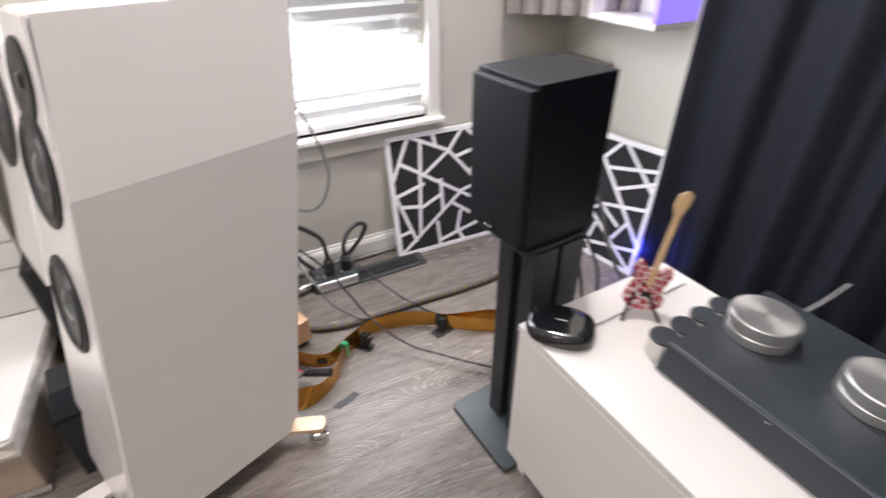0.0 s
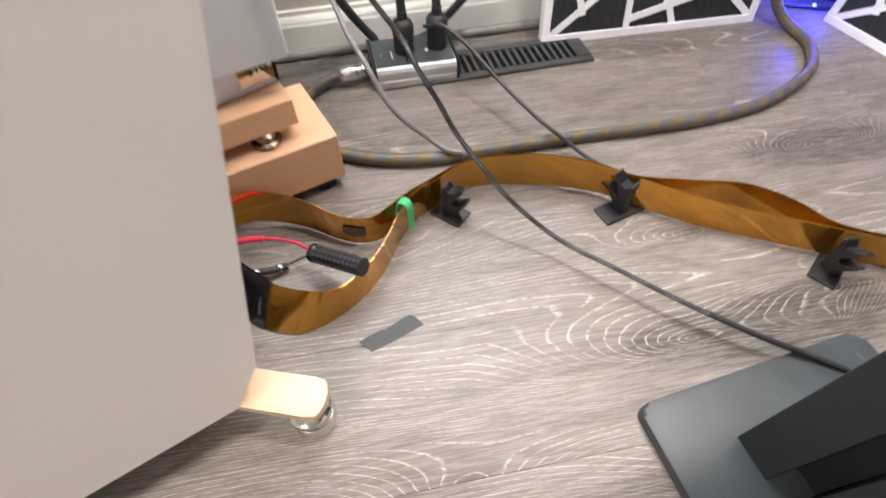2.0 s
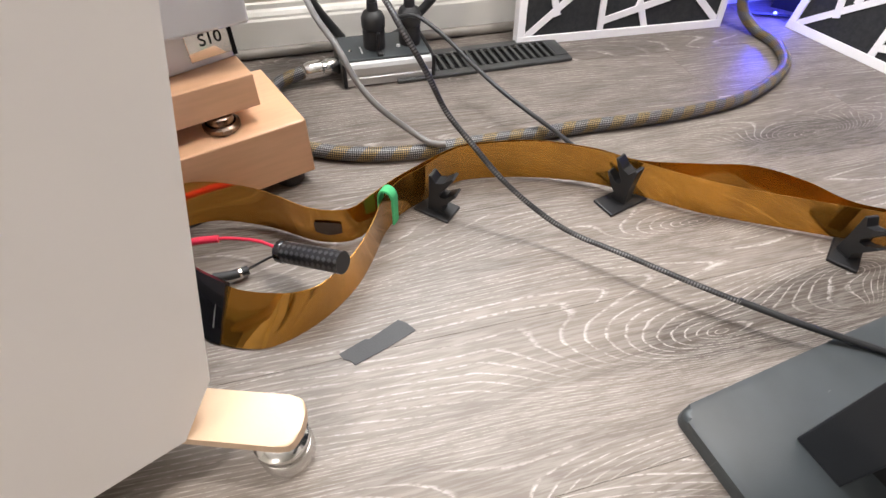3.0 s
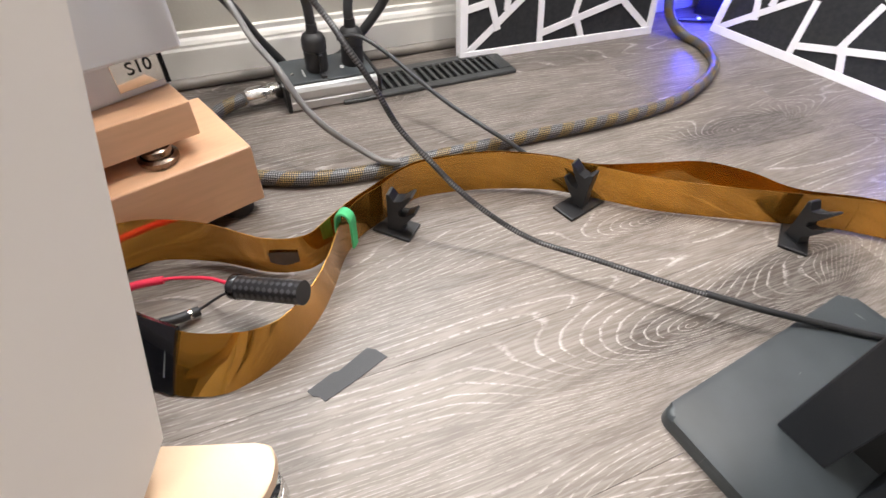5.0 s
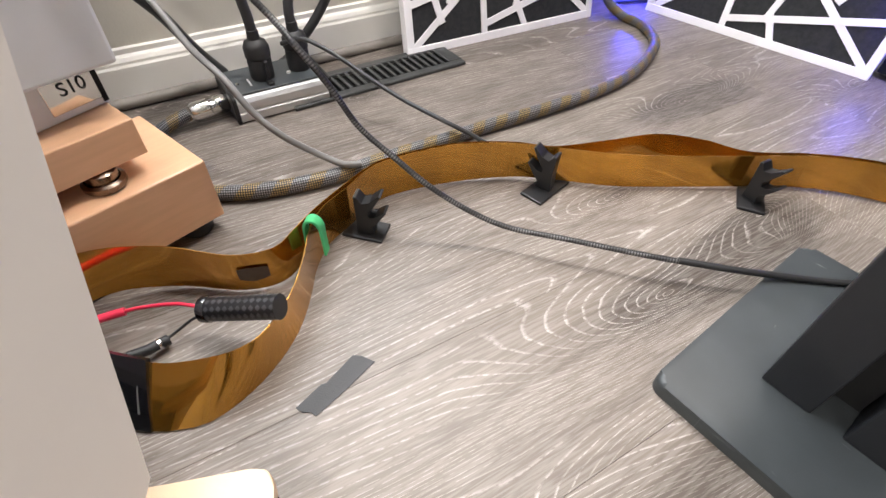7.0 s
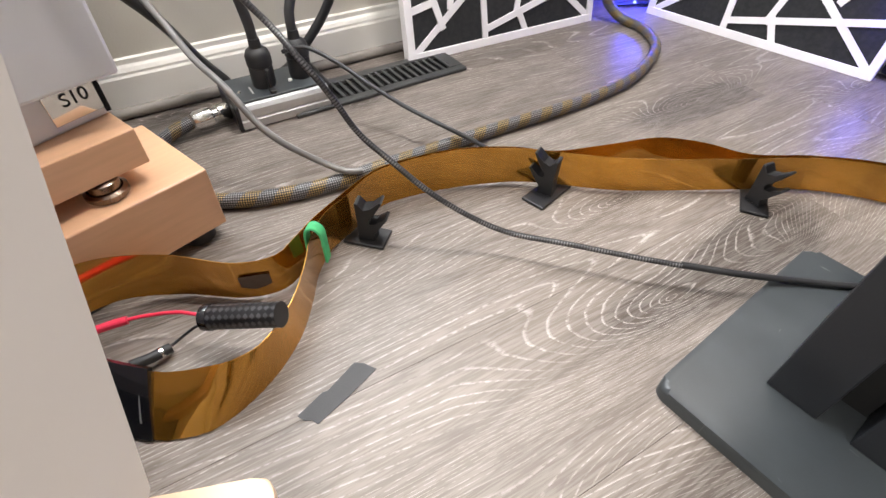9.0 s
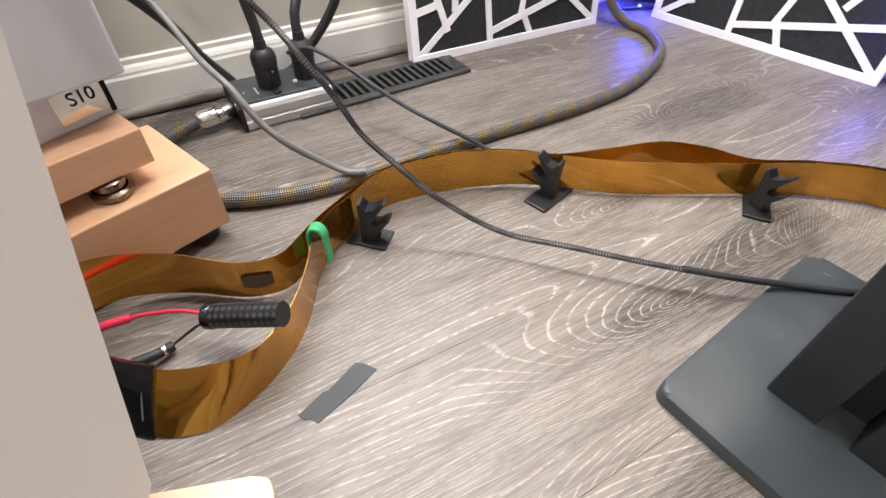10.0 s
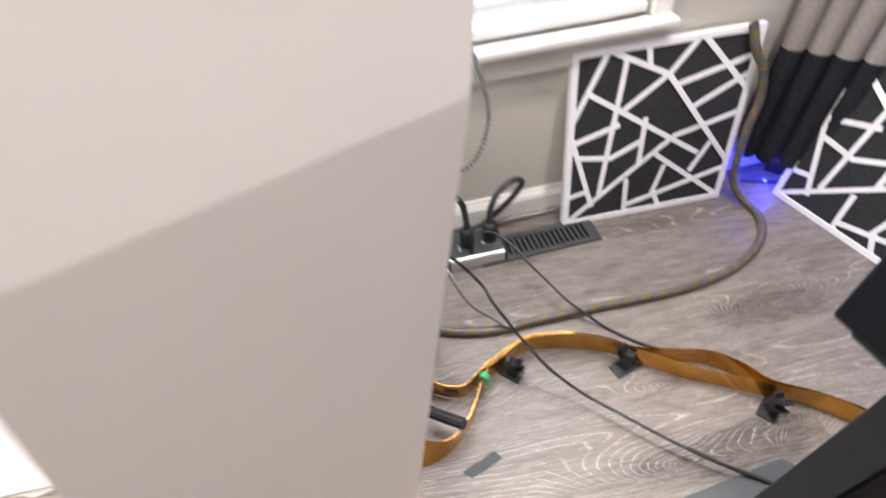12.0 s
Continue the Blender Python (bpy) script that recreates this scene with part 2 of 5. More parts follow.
OAK = oak_floor()
WALL = mat("greige_wall_paint", (0.55, 0.53, 0.47), 0.7, vary=0.03, scale=4, bump=0.12, bump_scale=260)
CEIL = mat("white_ceiling_paint", (0.82, 0.81, 0.79), 0.85, vary=0.02, scale=3, bump=0.2, bump_scale=120)
TRIM = mat("white_trim_paint", (0.78, 0.77, 0.73), 0.38, vary=0.03, scale=7, bump=0.03, bump_scale=60)
LACQUER = mat("satin_white_lacquer", (0.78, 0.745, 0.72), 0.42, coat=0.1, vary=0.012, scale=3, bump=0.02, bump_scale=400)
BAFFLE = mat("gloss_white_lacquer", (0.84, 0.80, 0.79), 0.25, coat=0.3, vary=0.01, scale=3)
CHAMPAGNE = mat("champagne_metal", (0.64, 0.47, 0.32), 0.42, 0.3, vary=0.04, scale=30, bump=0.04, bump_scale=300)
CHROME = mat("polished_steel", (0.72, 0.71, 0.69), 0.16, 1.0, vary=0.05, scale=40)
BRUSHED = mat("brushed_aluminium", (0.62, 0.62, 0.62), 0.42, 0.9, vary=0.06, scale=12, bump=0.06, bump_scale=150, stretch=(1, 30, 30))
SILVER = mat("satin_silver_case", (0.68, 0.68, 0.69), 0.42, 0.25, vary=0.02, scale=5, bump=0.02, bump_scale=300)
BLACKVINYL = mat("black_ash_vinyl", (0.006, 0.0075, 0.011), 0.50, vary=0.15, scale=30, bump=0.10, bump_scale=120, stretch=(6, 6, 1), spec=0.2)
BLACKMETAL = mat("black_powder_coat", (0.014, 0.016, 0.020), 0.48, vary=0.14, scale=18, bump=0.10, bump_scale=700)
BASEMETAL = mat("dark_grey_powder_coat", (0.042, 0.049, 0.053), 0.42, vary=0.20, scale=12, bump=0.08, bump_scale=600)
def scuffed(m, pale):
    """Adds small pale scratches and dust marks to a painted metal."""
    nt = m.node_tree
    b = nt.nodes["Principled BSDF"]
    old = b.inputs["Base Color"].links[0].from_socket
    tc = nt.nodes.new("ShaderNodeTexCoord")
    cover = None
    for stretch, low in (((90, 22, 1), 0.70), ((35, 120, 1), 0.72)):
        mp = nt.nodes.new("ShaderNodeMapping")
        mp.inputs["Scale"].default_value, mp.inputs["Rotation"].default_value = stretch, (0, 0, 0.6)
        nt.links.new(tc.outputs["Object"], mp.inputs[0])
        n = nt.nodes.new("ShaderNodeTexNoise")
        n.inputs["Scale"].default_value, n.inputs["Detail"].default_value = 1.0, 3
        nt.links.new(mp.outputs[0], n.inputs[0])
        r = ramp(nt, [(low, (0, 0, 0)), (low + 0.05, (0.7, 0.7, 0.7))])
        nt.links.new(n.outputs[0], r.inputs[0])
        cover = r.outputs[0] if cover is None else maths(nt, "MAXIMUM", cover, r.outputs[0])
    mix = nt.nodes.new("ShaderNodeMix")
    mix.data_type = "RGBA"
    nt.links.new(cover, mix.inputs[0])
    nt.links.new(old, mix.inputs[6])
    mix.inputs[7].default_value = (*pale, 1)
    nt.links.new(mix.outputs[2], b.inputs["Base Color"])


scuffed(BASEMETAL, (0.15, 0.155, 0.155))
BLACKPLASTIC = mat("black_plastic", (0.009, 0.009, 0.010), 0.45, vary=0.12, scale=40, bump=0.05, bump_scale=500)
GLOSSBLACK = mat("gloss_black_plastic", (0.010, 0.010, 0.012), 0.12, coat=0.5, vary=0.1, scale=20)
RUBBER = mat("black_rubber", (0.016, 0.016, 0.017), 0.55, vary=0.15, scale=60, bump=0.06, bump_scale=300)
CONE = mat("dark_woven_cone", (0.030, 0.031, 0.035), 0.40, vary=0.2, scale=60, bump=0.2, bump_scale=400)
FELT = mat("charcoal_felt", (0.035, 0.036, 0.038), 0.95, vary=0.18, scale=120, bump=0.4, bump_scale=900, spec=0.1)
LATTICE = mat("white_lattice_board", (0.86, 0.85, 0.87), 0.5, vary=0.03, scale=30, bump=0.05, bump_scale=300)
GRILLE = mat("dark_bronze_register", (0.060, 0.062, 0.062), 0.45, 0.3, vary=0.2, scale=40, bump=0.08, bump_scale=300)
BEECH = wood_material()
FILM = film_material()
DARKFILM = mat("dark_amber_print", (0.055, 0.024, 0.006), 0.25, 0.3, 0.5)
GREEN = mat("green_velcro", (0.06, 0.42, 0.16), 0.75, vary=0.15, scale=150, bump=0.3, bump_scale=900)
TAPE = mat("grey_black_cloth_tape", (0.042, 0.043, 0.045), 0.55, vary=0.12, scale=60, bump=0.25, bump_scale=1200)
CABINET = mat("white_foil_board", (0.69, 0.66, 0.635), 0.40, vary=0.015, scale=6, bump=0.02, bump_scale=300)
CURTAIN = mat("black_curtain_cloth", (0.010, 0.0115, 0.017), 0.75, vary=0.25, scale=90, bump=0.25, bump_scale=900, spec=0.2)
FOAMBLACK = mat("black_foam", (0.022, 0.023, 0.027), 0.95, vary=0.2, scale=100, bump=0.4, bump_scale=700, spec=0.1)
FOAMTAUPE = mat("taupe_foam", (0.30, 0.27, 0.25), 0.95, vary=0.12, scale=100, bump=0.4, bump_scale=700, spec=0.1)
BRICK = mat("white_painted_brick", (0.76, 0.74, 0.71), 0.62, vary=0.06, scale=14, bump=0.6, bump_scale=38)
MORTAR = mat("white_painted_mortar", (0.66, 0.63, 0.59), 0.8, vary=0.08, scale=30, bump=0.5, bump_scale=80)
HEARTHTOP = mat("white_painted_stone", (0.82, 0.80, 0.78), 0.5, vary=0.03, scale=8, bump=0.25, bump_scale=25)
TANSTONE = mat("tan_plaster", (0.47, 0.38, 0.30), 0.7, vary=0.14, scale=12, bump=0.4, bump_scale=60)
CHIPPED = mat("chipped_white_stone", (0.66, 0.61, 0.56), 0.8, vary=0.2, scale=35, bump=1.0, bump_scale=45)
AMPBLUE = mat("slate_anodised_metal", (0.046, 0.054, 0.064), 0.40, 0.3, vary=0.08, scale=14, bump=0.05, bump_scale=500)
GREYCABLE = mat("grey_cable_jacket", (0.17, 0.165, 0.16), 0.35, vary=0.10, scale=40)
DARKCABLE = mat("dark_grey_cable_jacket", (0.028, 0.029, 0.031), 0.42, vary=0.12, scale=40)
CONDUIT = mat("taupe_cable_jacket", (0.24, 0.22, 0.20), 0.45, vary=0.12, scale=25)
REDCABLE = mat("red_silicone_wire", (0.68, 0.03, 0.075), 0.4, vary=0.08, scale=40)
WHITECABLE = mat("white_cable_jacket", (0.75, 0.74, 0.72), 0.4, vary=0.05, scale=40)
SPUN = mat("spun_steel", (0.74, 0.73, 0.71), 0.38, 0.85, vary=0.03, scale=8)
spun_nodes = SPUN.node_tree
lathe_marks = spun_nodes.nodes.new("ShaderNodeTangent")
lathe_marks.direction_type, lathe_marks.axis = "RADIAL", "Z"
spun_nodes.nodes["Principled BSDF"].inputs["Anisotropic"].default_value = 0.6
spun_nodes.links.new(lathe_marks.outputs[0], spun_nodes.nodes["Principled BSDF"].inputs["Tangent"])
INK = mat("silver_ink", (0.55, 0.55, 0.55), 0.5)
DIMINK = mat("grey_ink", (0.16, 0.16, 0.165), 0.5)
BRONZE = mat("dark_bronze_metal", (0.20, 0.155, 0.125), 0.22, 1.0, vary=0.08, scale=30)
# ink of the lettering, and the painted shade inside the floor register
INKSHADE = mat("black_ink_and_slot_shade", (0.006, 0.006, 0.006), 0.6, spec=0.2)
MIRROR = mat("mirror_badge", (0.66, 0.65, 0.63), 0.08, 1.0)
MAPLE = mat("pale_maple", (0.66, 0.45, 0.24), 0.4, coat=0.3, vary=0.1, scale=40)
SPLATTER = splatter_material()
TEAL = mat("teal_plush", (0.32, 0.62, 0.62), 0.9, vary=0.12, scale=60, bump=0.5, bump_scale=300)
NAVYCLOTH = mat("dark_navy_plush", (0.014, 0.014, 0.022), 0.9, vary=0.2, scale=60, bump=0.5, bump_scale=300)
BIGBRAID = braid("gold_and_grey_braid", (0.013, 0.013, 0.015), (0.24, 0.24, 0.25), (0.38, 0.26, 0.09), 10, 160)
THINBRAID = braid("black_and_white_braid", (0.010, 0.010, 0.011), (0.12, 0.117, 0.12), (0.045, 0.043, 0.045), 1, 150)
TWIST = braid("grey_twisted_lead", (0.04, 0.04, 0.04), (0.42, 0.41, 0.40), (0.30, 0.29, 0.28), 1, 45)
SLAT = slat_material()
OUTSIDE = glowing("bright_overcast_outside", (1.0, 1.0, 1.0), 0.55)
LAMPGLASS = glowing("lit_lamp_glass", (1.0, 0.93, 0.84), 6.0)
BLUELED = glowing("lit_blue_led", (0.06, 0.08, 1.0), 12.0)
# violet light falling on the shelf end, given as the panel's own glow
VIOLETGLOW = glowing("violet_light_as_glow", (0.24, 0.17, 0.95), 1.2)
GLASS = mat("window_glass", (1, 1, 1), 0.02)
GLASS.node_tree.nodes["Principled BSDF"].inputs["Transmission Weight"].default_value = 1.0


# ---------------------------------------------------------------- mesh helpers
def thing(name, label, category, group="", kind="", at=(0, 0, 0), rz=0.0):
    ob = new(name)
    ob.empty_display_size = 0.05
    ob.matrix_world = pose(*at, 0, 0, rz)
    return tagged(ob, label, category, group, kind)


def part(name, bm, material, parent=None, label="", smooth=False, m=None):
    me = bpy.data.meshes.new(name)
    bmesh.ops.recalc_face_normals(bm, faces=bm.faces)
    for f in bm.faces:
        f.smooth = smooth
    if smooth:
        for e in bm.edges:
            e.smooth = e.calc_face_angle(0) < 0.75
    bm.to_mesh(me)
    bm.free()
    me.materials.append(material)
    ob = new(name, me)
    if parent is not None:
        ob.parent = parent
    if m is not None:
        ob.matrix_basis = m
    if label:
        ob["label"] = label
    return ob


def box(x0, x1, y0, y1, z0, z1, bevel=0.0, seg=2, m=None):
    bm = bmesh.new()
    bmesh.ops.create_cube(bm, size=1)
    for v in bm.verts:
        v.co = Vector(((x0 + x1) / 2 + v.co.x * (x1 - x0), (y0 + y1) / 2 + v.co.y * (y1 - y0), (z0 + z1) / 2 + v.co.z * (z1 - z0)))
    if bevel:
        bmesh.ops.bevel(bm, geom=bm.edges[:], offset=bevel, segments=seg, profile=0.5, affect="EDGES")
    if m is not None:
        bm.transform(m)
    return bm


def joined(*bms):
    out = bmesh.new()
    for b in bms:
        me = bpy.data.meshes.new("tmp")
        b.to_mesh(me)
        b.free()
        out.from_mesh(me)
        bpy.data.meshes.remove(me)
    return out


def prism(outline, z0, z1, bevel=0.0, seg=2):
    """An outline in x, y drawn up from z0 to z1."""
    bm = bmesh.new()
    low = [bm.verts.new((x, y, z0)) for x, y in outline]
    high = [bm.verts.new((x, y, z1)) for x, y in outline]
    n = len(low)
    bm.faces.new(low[::-1])
    bm.faces.new(high)
    for i in range(n):
        bm.faces.new((low[i], low[(i + 1) % n], high[(i + 1) % n], high[i]))
    if bevel:
        bmesh.ops.bevel(bm, geom=bm.edges[:], offset=bevel, segments=seg, profile=0.5, affect="EDGES")
    return bm


def rounded_plate(x0, x1, y0, y1, z0, z1, r, bevel):
    """A plate with rounded corners and a softened top edge."""
    out = []
    for cx, cy, a in ((x1 - r, y1 - r, 0), (x0 + r, y1 - r, 90), (x0 + r, y0 + r, 180), (x1 - r, y0 + r, 270)):
        for k in range(7):
            w = radians(a + 15 * k)
            out.append((cx + r * math.cos(w), cy + r * math.sin(w)))
    bm = prism(out, z0, z1)
    rim = [e for e in bm.edges if all(abs(v.co.z - z1) < 1e-6 for v in e.verts)]
    bmesh.ops.bevel(bm, geom=rim, offset=bevel, segments=4, profile=0.5, affect="EDGES")
    return bm


def lathe(profile, n=32, m=None):
    """A profile of (radius, height) turned round z."""
    bm = bmesh.new()
    rings = []
    for r, z in profile:
        if r < 1e-6:
            rings.append([bm.verts.new((0, 0, z))])
        else:
            rings.append([bm.verts.new((r * math.cos(math.tau * i / n), r * math.sin(math.tau * i / n), z)) for i in range(n)])
    for a, b in zip(rings, rings[1:]):
        for i in range(n):
            j = (i + 1) % n
            q = [a[i % len(a)], a[j % len(a)], b[j % len(b)], b[i % len(b)]]
            q = list(dict.fromkeys(q))
            if len(q) > 2:
                bm.faces.new(q)
    if m is not None:
        bm.transform(m)
    return bm


def glide(points, step=0.012):
    """A Catmull-Rom curve through points of any width, at about even steps."""
    p = np.array(points, float)
    p = np.vstack([2 * p[0] - p[1], p, 2 * p[-1] - p[-2]])
    out = []
    for i in range(1, len(p) - 2):
        n = max(2, int(np.linalg.norm(p[i + 1][:3] - p[i][:3]) / step))
        for k in range(n):
            t = k / n
            out.append(0.5 * (2 * p[i] + (p[i + 1] - p[i - 1]) * t + (2 * p[i - 1] - 5 * p[i] + 4 * p[i + 1] - p[i + 2]) * t * t + (3 * p[i] - p[i - 1] - 3 * p[i + 1] + p[i + 2]) * t ** 3))
    out.append(p[-2])
    return np.array(out)


def tube(points, radius, sides=10, step=0.012):
    """A round cable along a smooth curve, with u along in metres and v round."""
    p = glide(points, step)
    bm = bmesh.new()
    uv = bm.loops.layers.uv.new("UVMap")
    d = np.gradient(p, axis=0)
    d /= np.linalg.norm(d, axis=1)[:, None]
    side = np.cross(d[0], (0.3, 0.2, 0.93))
    rings, length, run = [], [], 0.0
    for i, (q, t) in enumerate(zip(p, d)):
        side = side - t * (side @ t)
        side /= np.linalg.norm(side)
        up = np.cross(t, side)
        rings.append([bm.verts.new(q + radius * (math.cos(math.tau * k / sides) * side + math.sin(math.tau * k / sides) * up)) for k in range(sides)])
        run += np.linalg.norm(q - p[i - 1]) if i else 0.0
        length.append(run)
    for i in range(len(rings) - 1):
        for k in range(sides):
            j = (k + 1) % sides
            f = bm.faces.new((rings[i][k], rings[i][j], rings[i + 1][j], rings[i + 1][k]))
            for lp, (a, b) in zip(f.loops, ((length[i], k), (length[i], k + 1), (length[i + 1], k + 1), (length[i + 1], k))):
                lp[uv].uv = (a, b / sides)
    bm.faces.new(rings[0][::-1])
    bm.faces.new(rings[-1])
    return bm


def cable(name, label, points, radius, material, sides=10, step=0.012):
    ob = part(name, tube(points, radius, sides, step), material, smooth=True)
    return tagged(ob, label, "cable")


def band(points, thick=0.0009, step=0.01):
    """A flat strip. points: the low edge x, y, z and the high edge x, y, z."""
    p = glide(points, step)
    d = np.gradient(p[:, :3], axis=0)
    d /= np.linalg.norm(d, axis=1)[:, None]
    rise = p[:, 3:] - p[:, :3]
    n = np.cross(d, rise)
    n /= np.linalg.norm(n, axis=1)[:, None]
    bm = bmesh.new()
    rows = []
    for i in range(len(p)):
        row = []
        for side in (-0.5, 0.5):
            for f in (0.0, 0.33, 0.67, 1.0):
                belly = 0.0012 * math.sin(math.pi * f) * math.sin(i * 0.21)
                row.append(bm.verts.new(p[i, :3] + rise[i] * f + n[i] * (side * thick + belly)))
        rows.append(row)
    for a, b in zip(rows, rows[1:]):
        for k in (0, 1, 2, 4, 5, 6):
            bm.faces.new((a[k], a[k + 1], b[k + 1], b[k]))
        bm.faces.new((a[0], a[4], b[4], b[0]))
        bm.faces.new((a[3], a[7], b[7], b[3]))
    for r in (rows[0], rows[-1]):
        for k in range(3):
            bm.faces.new((r[k], r[k + 1], r[k + 5], r[k + 4]))
    return bm


def upright(points):
    """Edges of a strip standing straight up, from x, y, low z, high z."""
    return [(x, y, z0, x, y, z1) for x, y, z0, z1 in points]


def text_part(name, words, size, material, parent, m):
    cu = bpy.data.curves.new(name, "FONT")
    cu.body, cu.size, cu.extrude, cu.align_x, cu.align_y = words, size, 0.0004, "CENTER", "CENTER"
    tmp = bpy.data.objects.new(name, cu)
    me = bpy.data.meshes.new_from_object(tmp)
    bpy.data.objects.remove(tmp)
    me.materials.append(material)
    ob = new(name, me)
    ob.parent = parent
    ob.matrix_basis = m
    return ob


# ---------------------------------------------------------------- the room
X0, X1, Y0, Y1, TOP = -3.3, 0.84, -3.6, 2.15, 2.44
floor = tagged(part("floor", box(X0 - 0.1, X1 + 0.1, Y0 - 0.1, Y1 + 0.1, -0.06, -0.012), MORTAR), "grey-brown limed oak plank floor", "floor", kind="structure")
ceiling = tagged(part("ceiling", box(X0 - 0.1, X1 + 0.1, Y0 - 0.1, Y1 + 0.1, TOP, TOP + 0.1), CEIL), "plain white painted ceiling", "ceiling", kind="structure")
WX0, WX1, WZ0, WZ1 = -0.78, 0.185, 0.545, 1.85
wall_north = tagged(part("wall_north", joined(
    box(-1.7, WX0, Y1, Y1 + 0.12, 0, TOP), box(WX1, X1, Y1, Y1 + 0.12, 0, TOP),
    box(WX0, WX1, Y1, Y1 + 0.12, 0, WZ0), box(WX0, WX1, Y1, Y1 + 0.12, WZ1, TOP)), WALL), "greige painted wall with a window", "wall", kind="structure")
wall_east = tagged(part("wall_east", box(X1, X1 + 0.1, Y0, Y1 + 0.12, 0, TOP), WALL), "greige painted side wall", "wall", kind="structure")
wall_west = tagged(part("wall_west", box(X0 - 0.1, X0, Y0, Y1 + 0.12, 0, TOP), WALL), "greige painted side wall", "wall", kind="structure")
wall_south = tagged(part("wall_south", box(X0, X1, Y0 - 0.1, Y0, 0, TOP), WALL), "greige painted rear wall", "wall", kind="structure")

for i, (lx, ly, power) in enumerate(LAMPS):
    lamp = thing("ceiling_light", "round flush white ceiling light, switched on", "ceiling light", "ceiling lights", at=(lx, ly, TOP))
    part("frame", lathe([(0.085, 0), (0.11, 0), (0.11, -0.018), (0.10, -0.026), (0.086, -0.026), (0.085, -0.02)], 40), TRIM, lamp, smooth=True)
    part("diffuser", lathe([(0.0, -0.02), (0.086, -0.02), (0.086, -0.004), (0, -0.004)], 40), LAMPGLASS, lamp, "lit frosted diffuser")


def baseboard_profile(length, m):
    """Flat board with a moulded cap, along x, its face towards -y."""
    pr = [(0, 0), (-0.016, 0), (-0.016, 0.062), (-0.0135, 0.066), (-0.0135, 0.070), (-0.010, 0.076), (-0.006, 0.080), (-0.006, 0.088), (0, 0.090)]
    bm = bmesh.new()
    a = [bm.verts.new((0, y, z)) for y, z in pr]
    b = [bm.verts.new((length, y, z)) for y, z in pr]
    for i in range(len(pr)):
        j = (i + 1) % len(pr)
        bm.faces.new((a[i], a[j], b[j], b[i]))
    bm.faces.new(a)
    bm.faces.new(b[::-1])
    bm.transform(m)
    return bm


tagged(part("baseboard", baseboard_profile(X1 + 1.13, pose(-1.13, Y1, 0)), TRIM), "white moulded baseboard along the window wall", "baseboard", kind="structure")
tagged(part("baseboard", baseboard_profile(Y1 - Y0 - 0.02, pose(X1, Y1 - 0.018, 0, 0, 0, -90)), TRIM), "white moulded baseboard along the side wall", "baseboard", kind="structure")

# window with casing, sill, glass and a slatted blind
window_1 = tagged(new("window_1"), "white framed window with a lowered slatted blind", "window", kind="structure")
part("window_frame", joined(
    box(WX0, WX0 + 0.04, Y1 + 0.05, Y1 + 0.10, WZ0, WZ1, 0.004), box(WX1 - 0.04, WX1, Y1 + 0.05, Y1 + 0.10, WZ0, WZ1, 0.004),
    box(WX0 + 0.04, WX1 - 0.04, Y1 + 0.05, Y1 + 0.10, WZ0, WZ0 + 0.045, 0.004), box(WX0 + 0.04, WX1 - 0.04, Y1 + 0.05, Y1 + 0.10, WZ1 - 0.04, WZ1, 0.004),
    box(WX0 + 0.04, WX1 - 0.04, Y1 + 0.055, Y1 + 0.095, 1.17, 1.21, 0.003)), TRIM, window_1)
pane = part("pane", box(WX0 + 0.04, WX1 - 0.04, Y1 + 0.072, Y1 + 0.076, WZ0 + 0.045, 1.17), GLASS, window_1)
pane2 = part("pane", box(WX0 + 0.04, WX1 - 0.04, Y1 + 0.072, Y1 + 0.076, 1.21, WZ1 - 0.04), GLASS, window_1)
pane.visible_shadow = pane2.visible_shadow = False
part("casing", box(WX1, WX1 + 0.05, Y1 - 0.018, Y1, WZ0, WZ1 + 0.06, 0.004), TRIM, window_1)
part("casing", box(WX0 - 0.05, WX0, Y1 - 0.018, Y1, WZ0, WZ1 + 0.06, 0.004), TRIM, window_1)
part("casing", box(WX0, WX1, Y1 - 0.018, Y1, WZ1, WZ1 + 0.06, 0.004), TRIM, window_1)
part("window_sill", box(WX0 - 0.06, WX1 + 0.06, Y1 - 0.045, Y1 + 0.05, WZ0 - 0.022, WZ0, 0.006), TRIM, window_1)
part("apron", box(WX0 - 0.05, WX1 + 0.05, Y1 - 0.020, Y1, WZ0 - 0.085, WZ0 - 0.022, 0.005), WALL, window_1, "greige painted apron")

blind = thing("window_blind", "white slatted window blind, lowered and glowing with daylight", "blind", at=((WX0 + WX1) / 2, Y1 + 0.015, 0))
slat_me = None
half = (WX1 - WX0) / 2 - 0.012
z = 0.612
while z < WZ1 - 0.04:
    if slat_me is None:
        ob = part("slat", box(-half, half, -0.024, 0.024, -0.0014, 0.0014, 0.001, 1), SLAT, blind)
        slat_me = ob.data
    else:
        ob = new("slat", slat_me)
        ob.parent = blind
    ob.matrix_basis = pose(0, 0, z, -48, 0, 0)
    z += 0.044
part("bottom_rail", box(-half, half, -0.026, 0.026, 0.556, 0.580, 0.005), SLAT, blind)
part("head_rail", box(-half, half, -0.028, 0.028, WZ1 - 0.045, WZ1 - 0.002, 0.004), TRIM, blind)
for sx in (-half + 0.09, 0.0, half - 0.09):
    part("ladder_cord", tube([(sx, -0.027, 0.59), (sx, -0.027, 1.2), (sx, -0.027, WZ1 - 0.04)], 0.0012, 6, 0.2), WHITECABLE, blind)
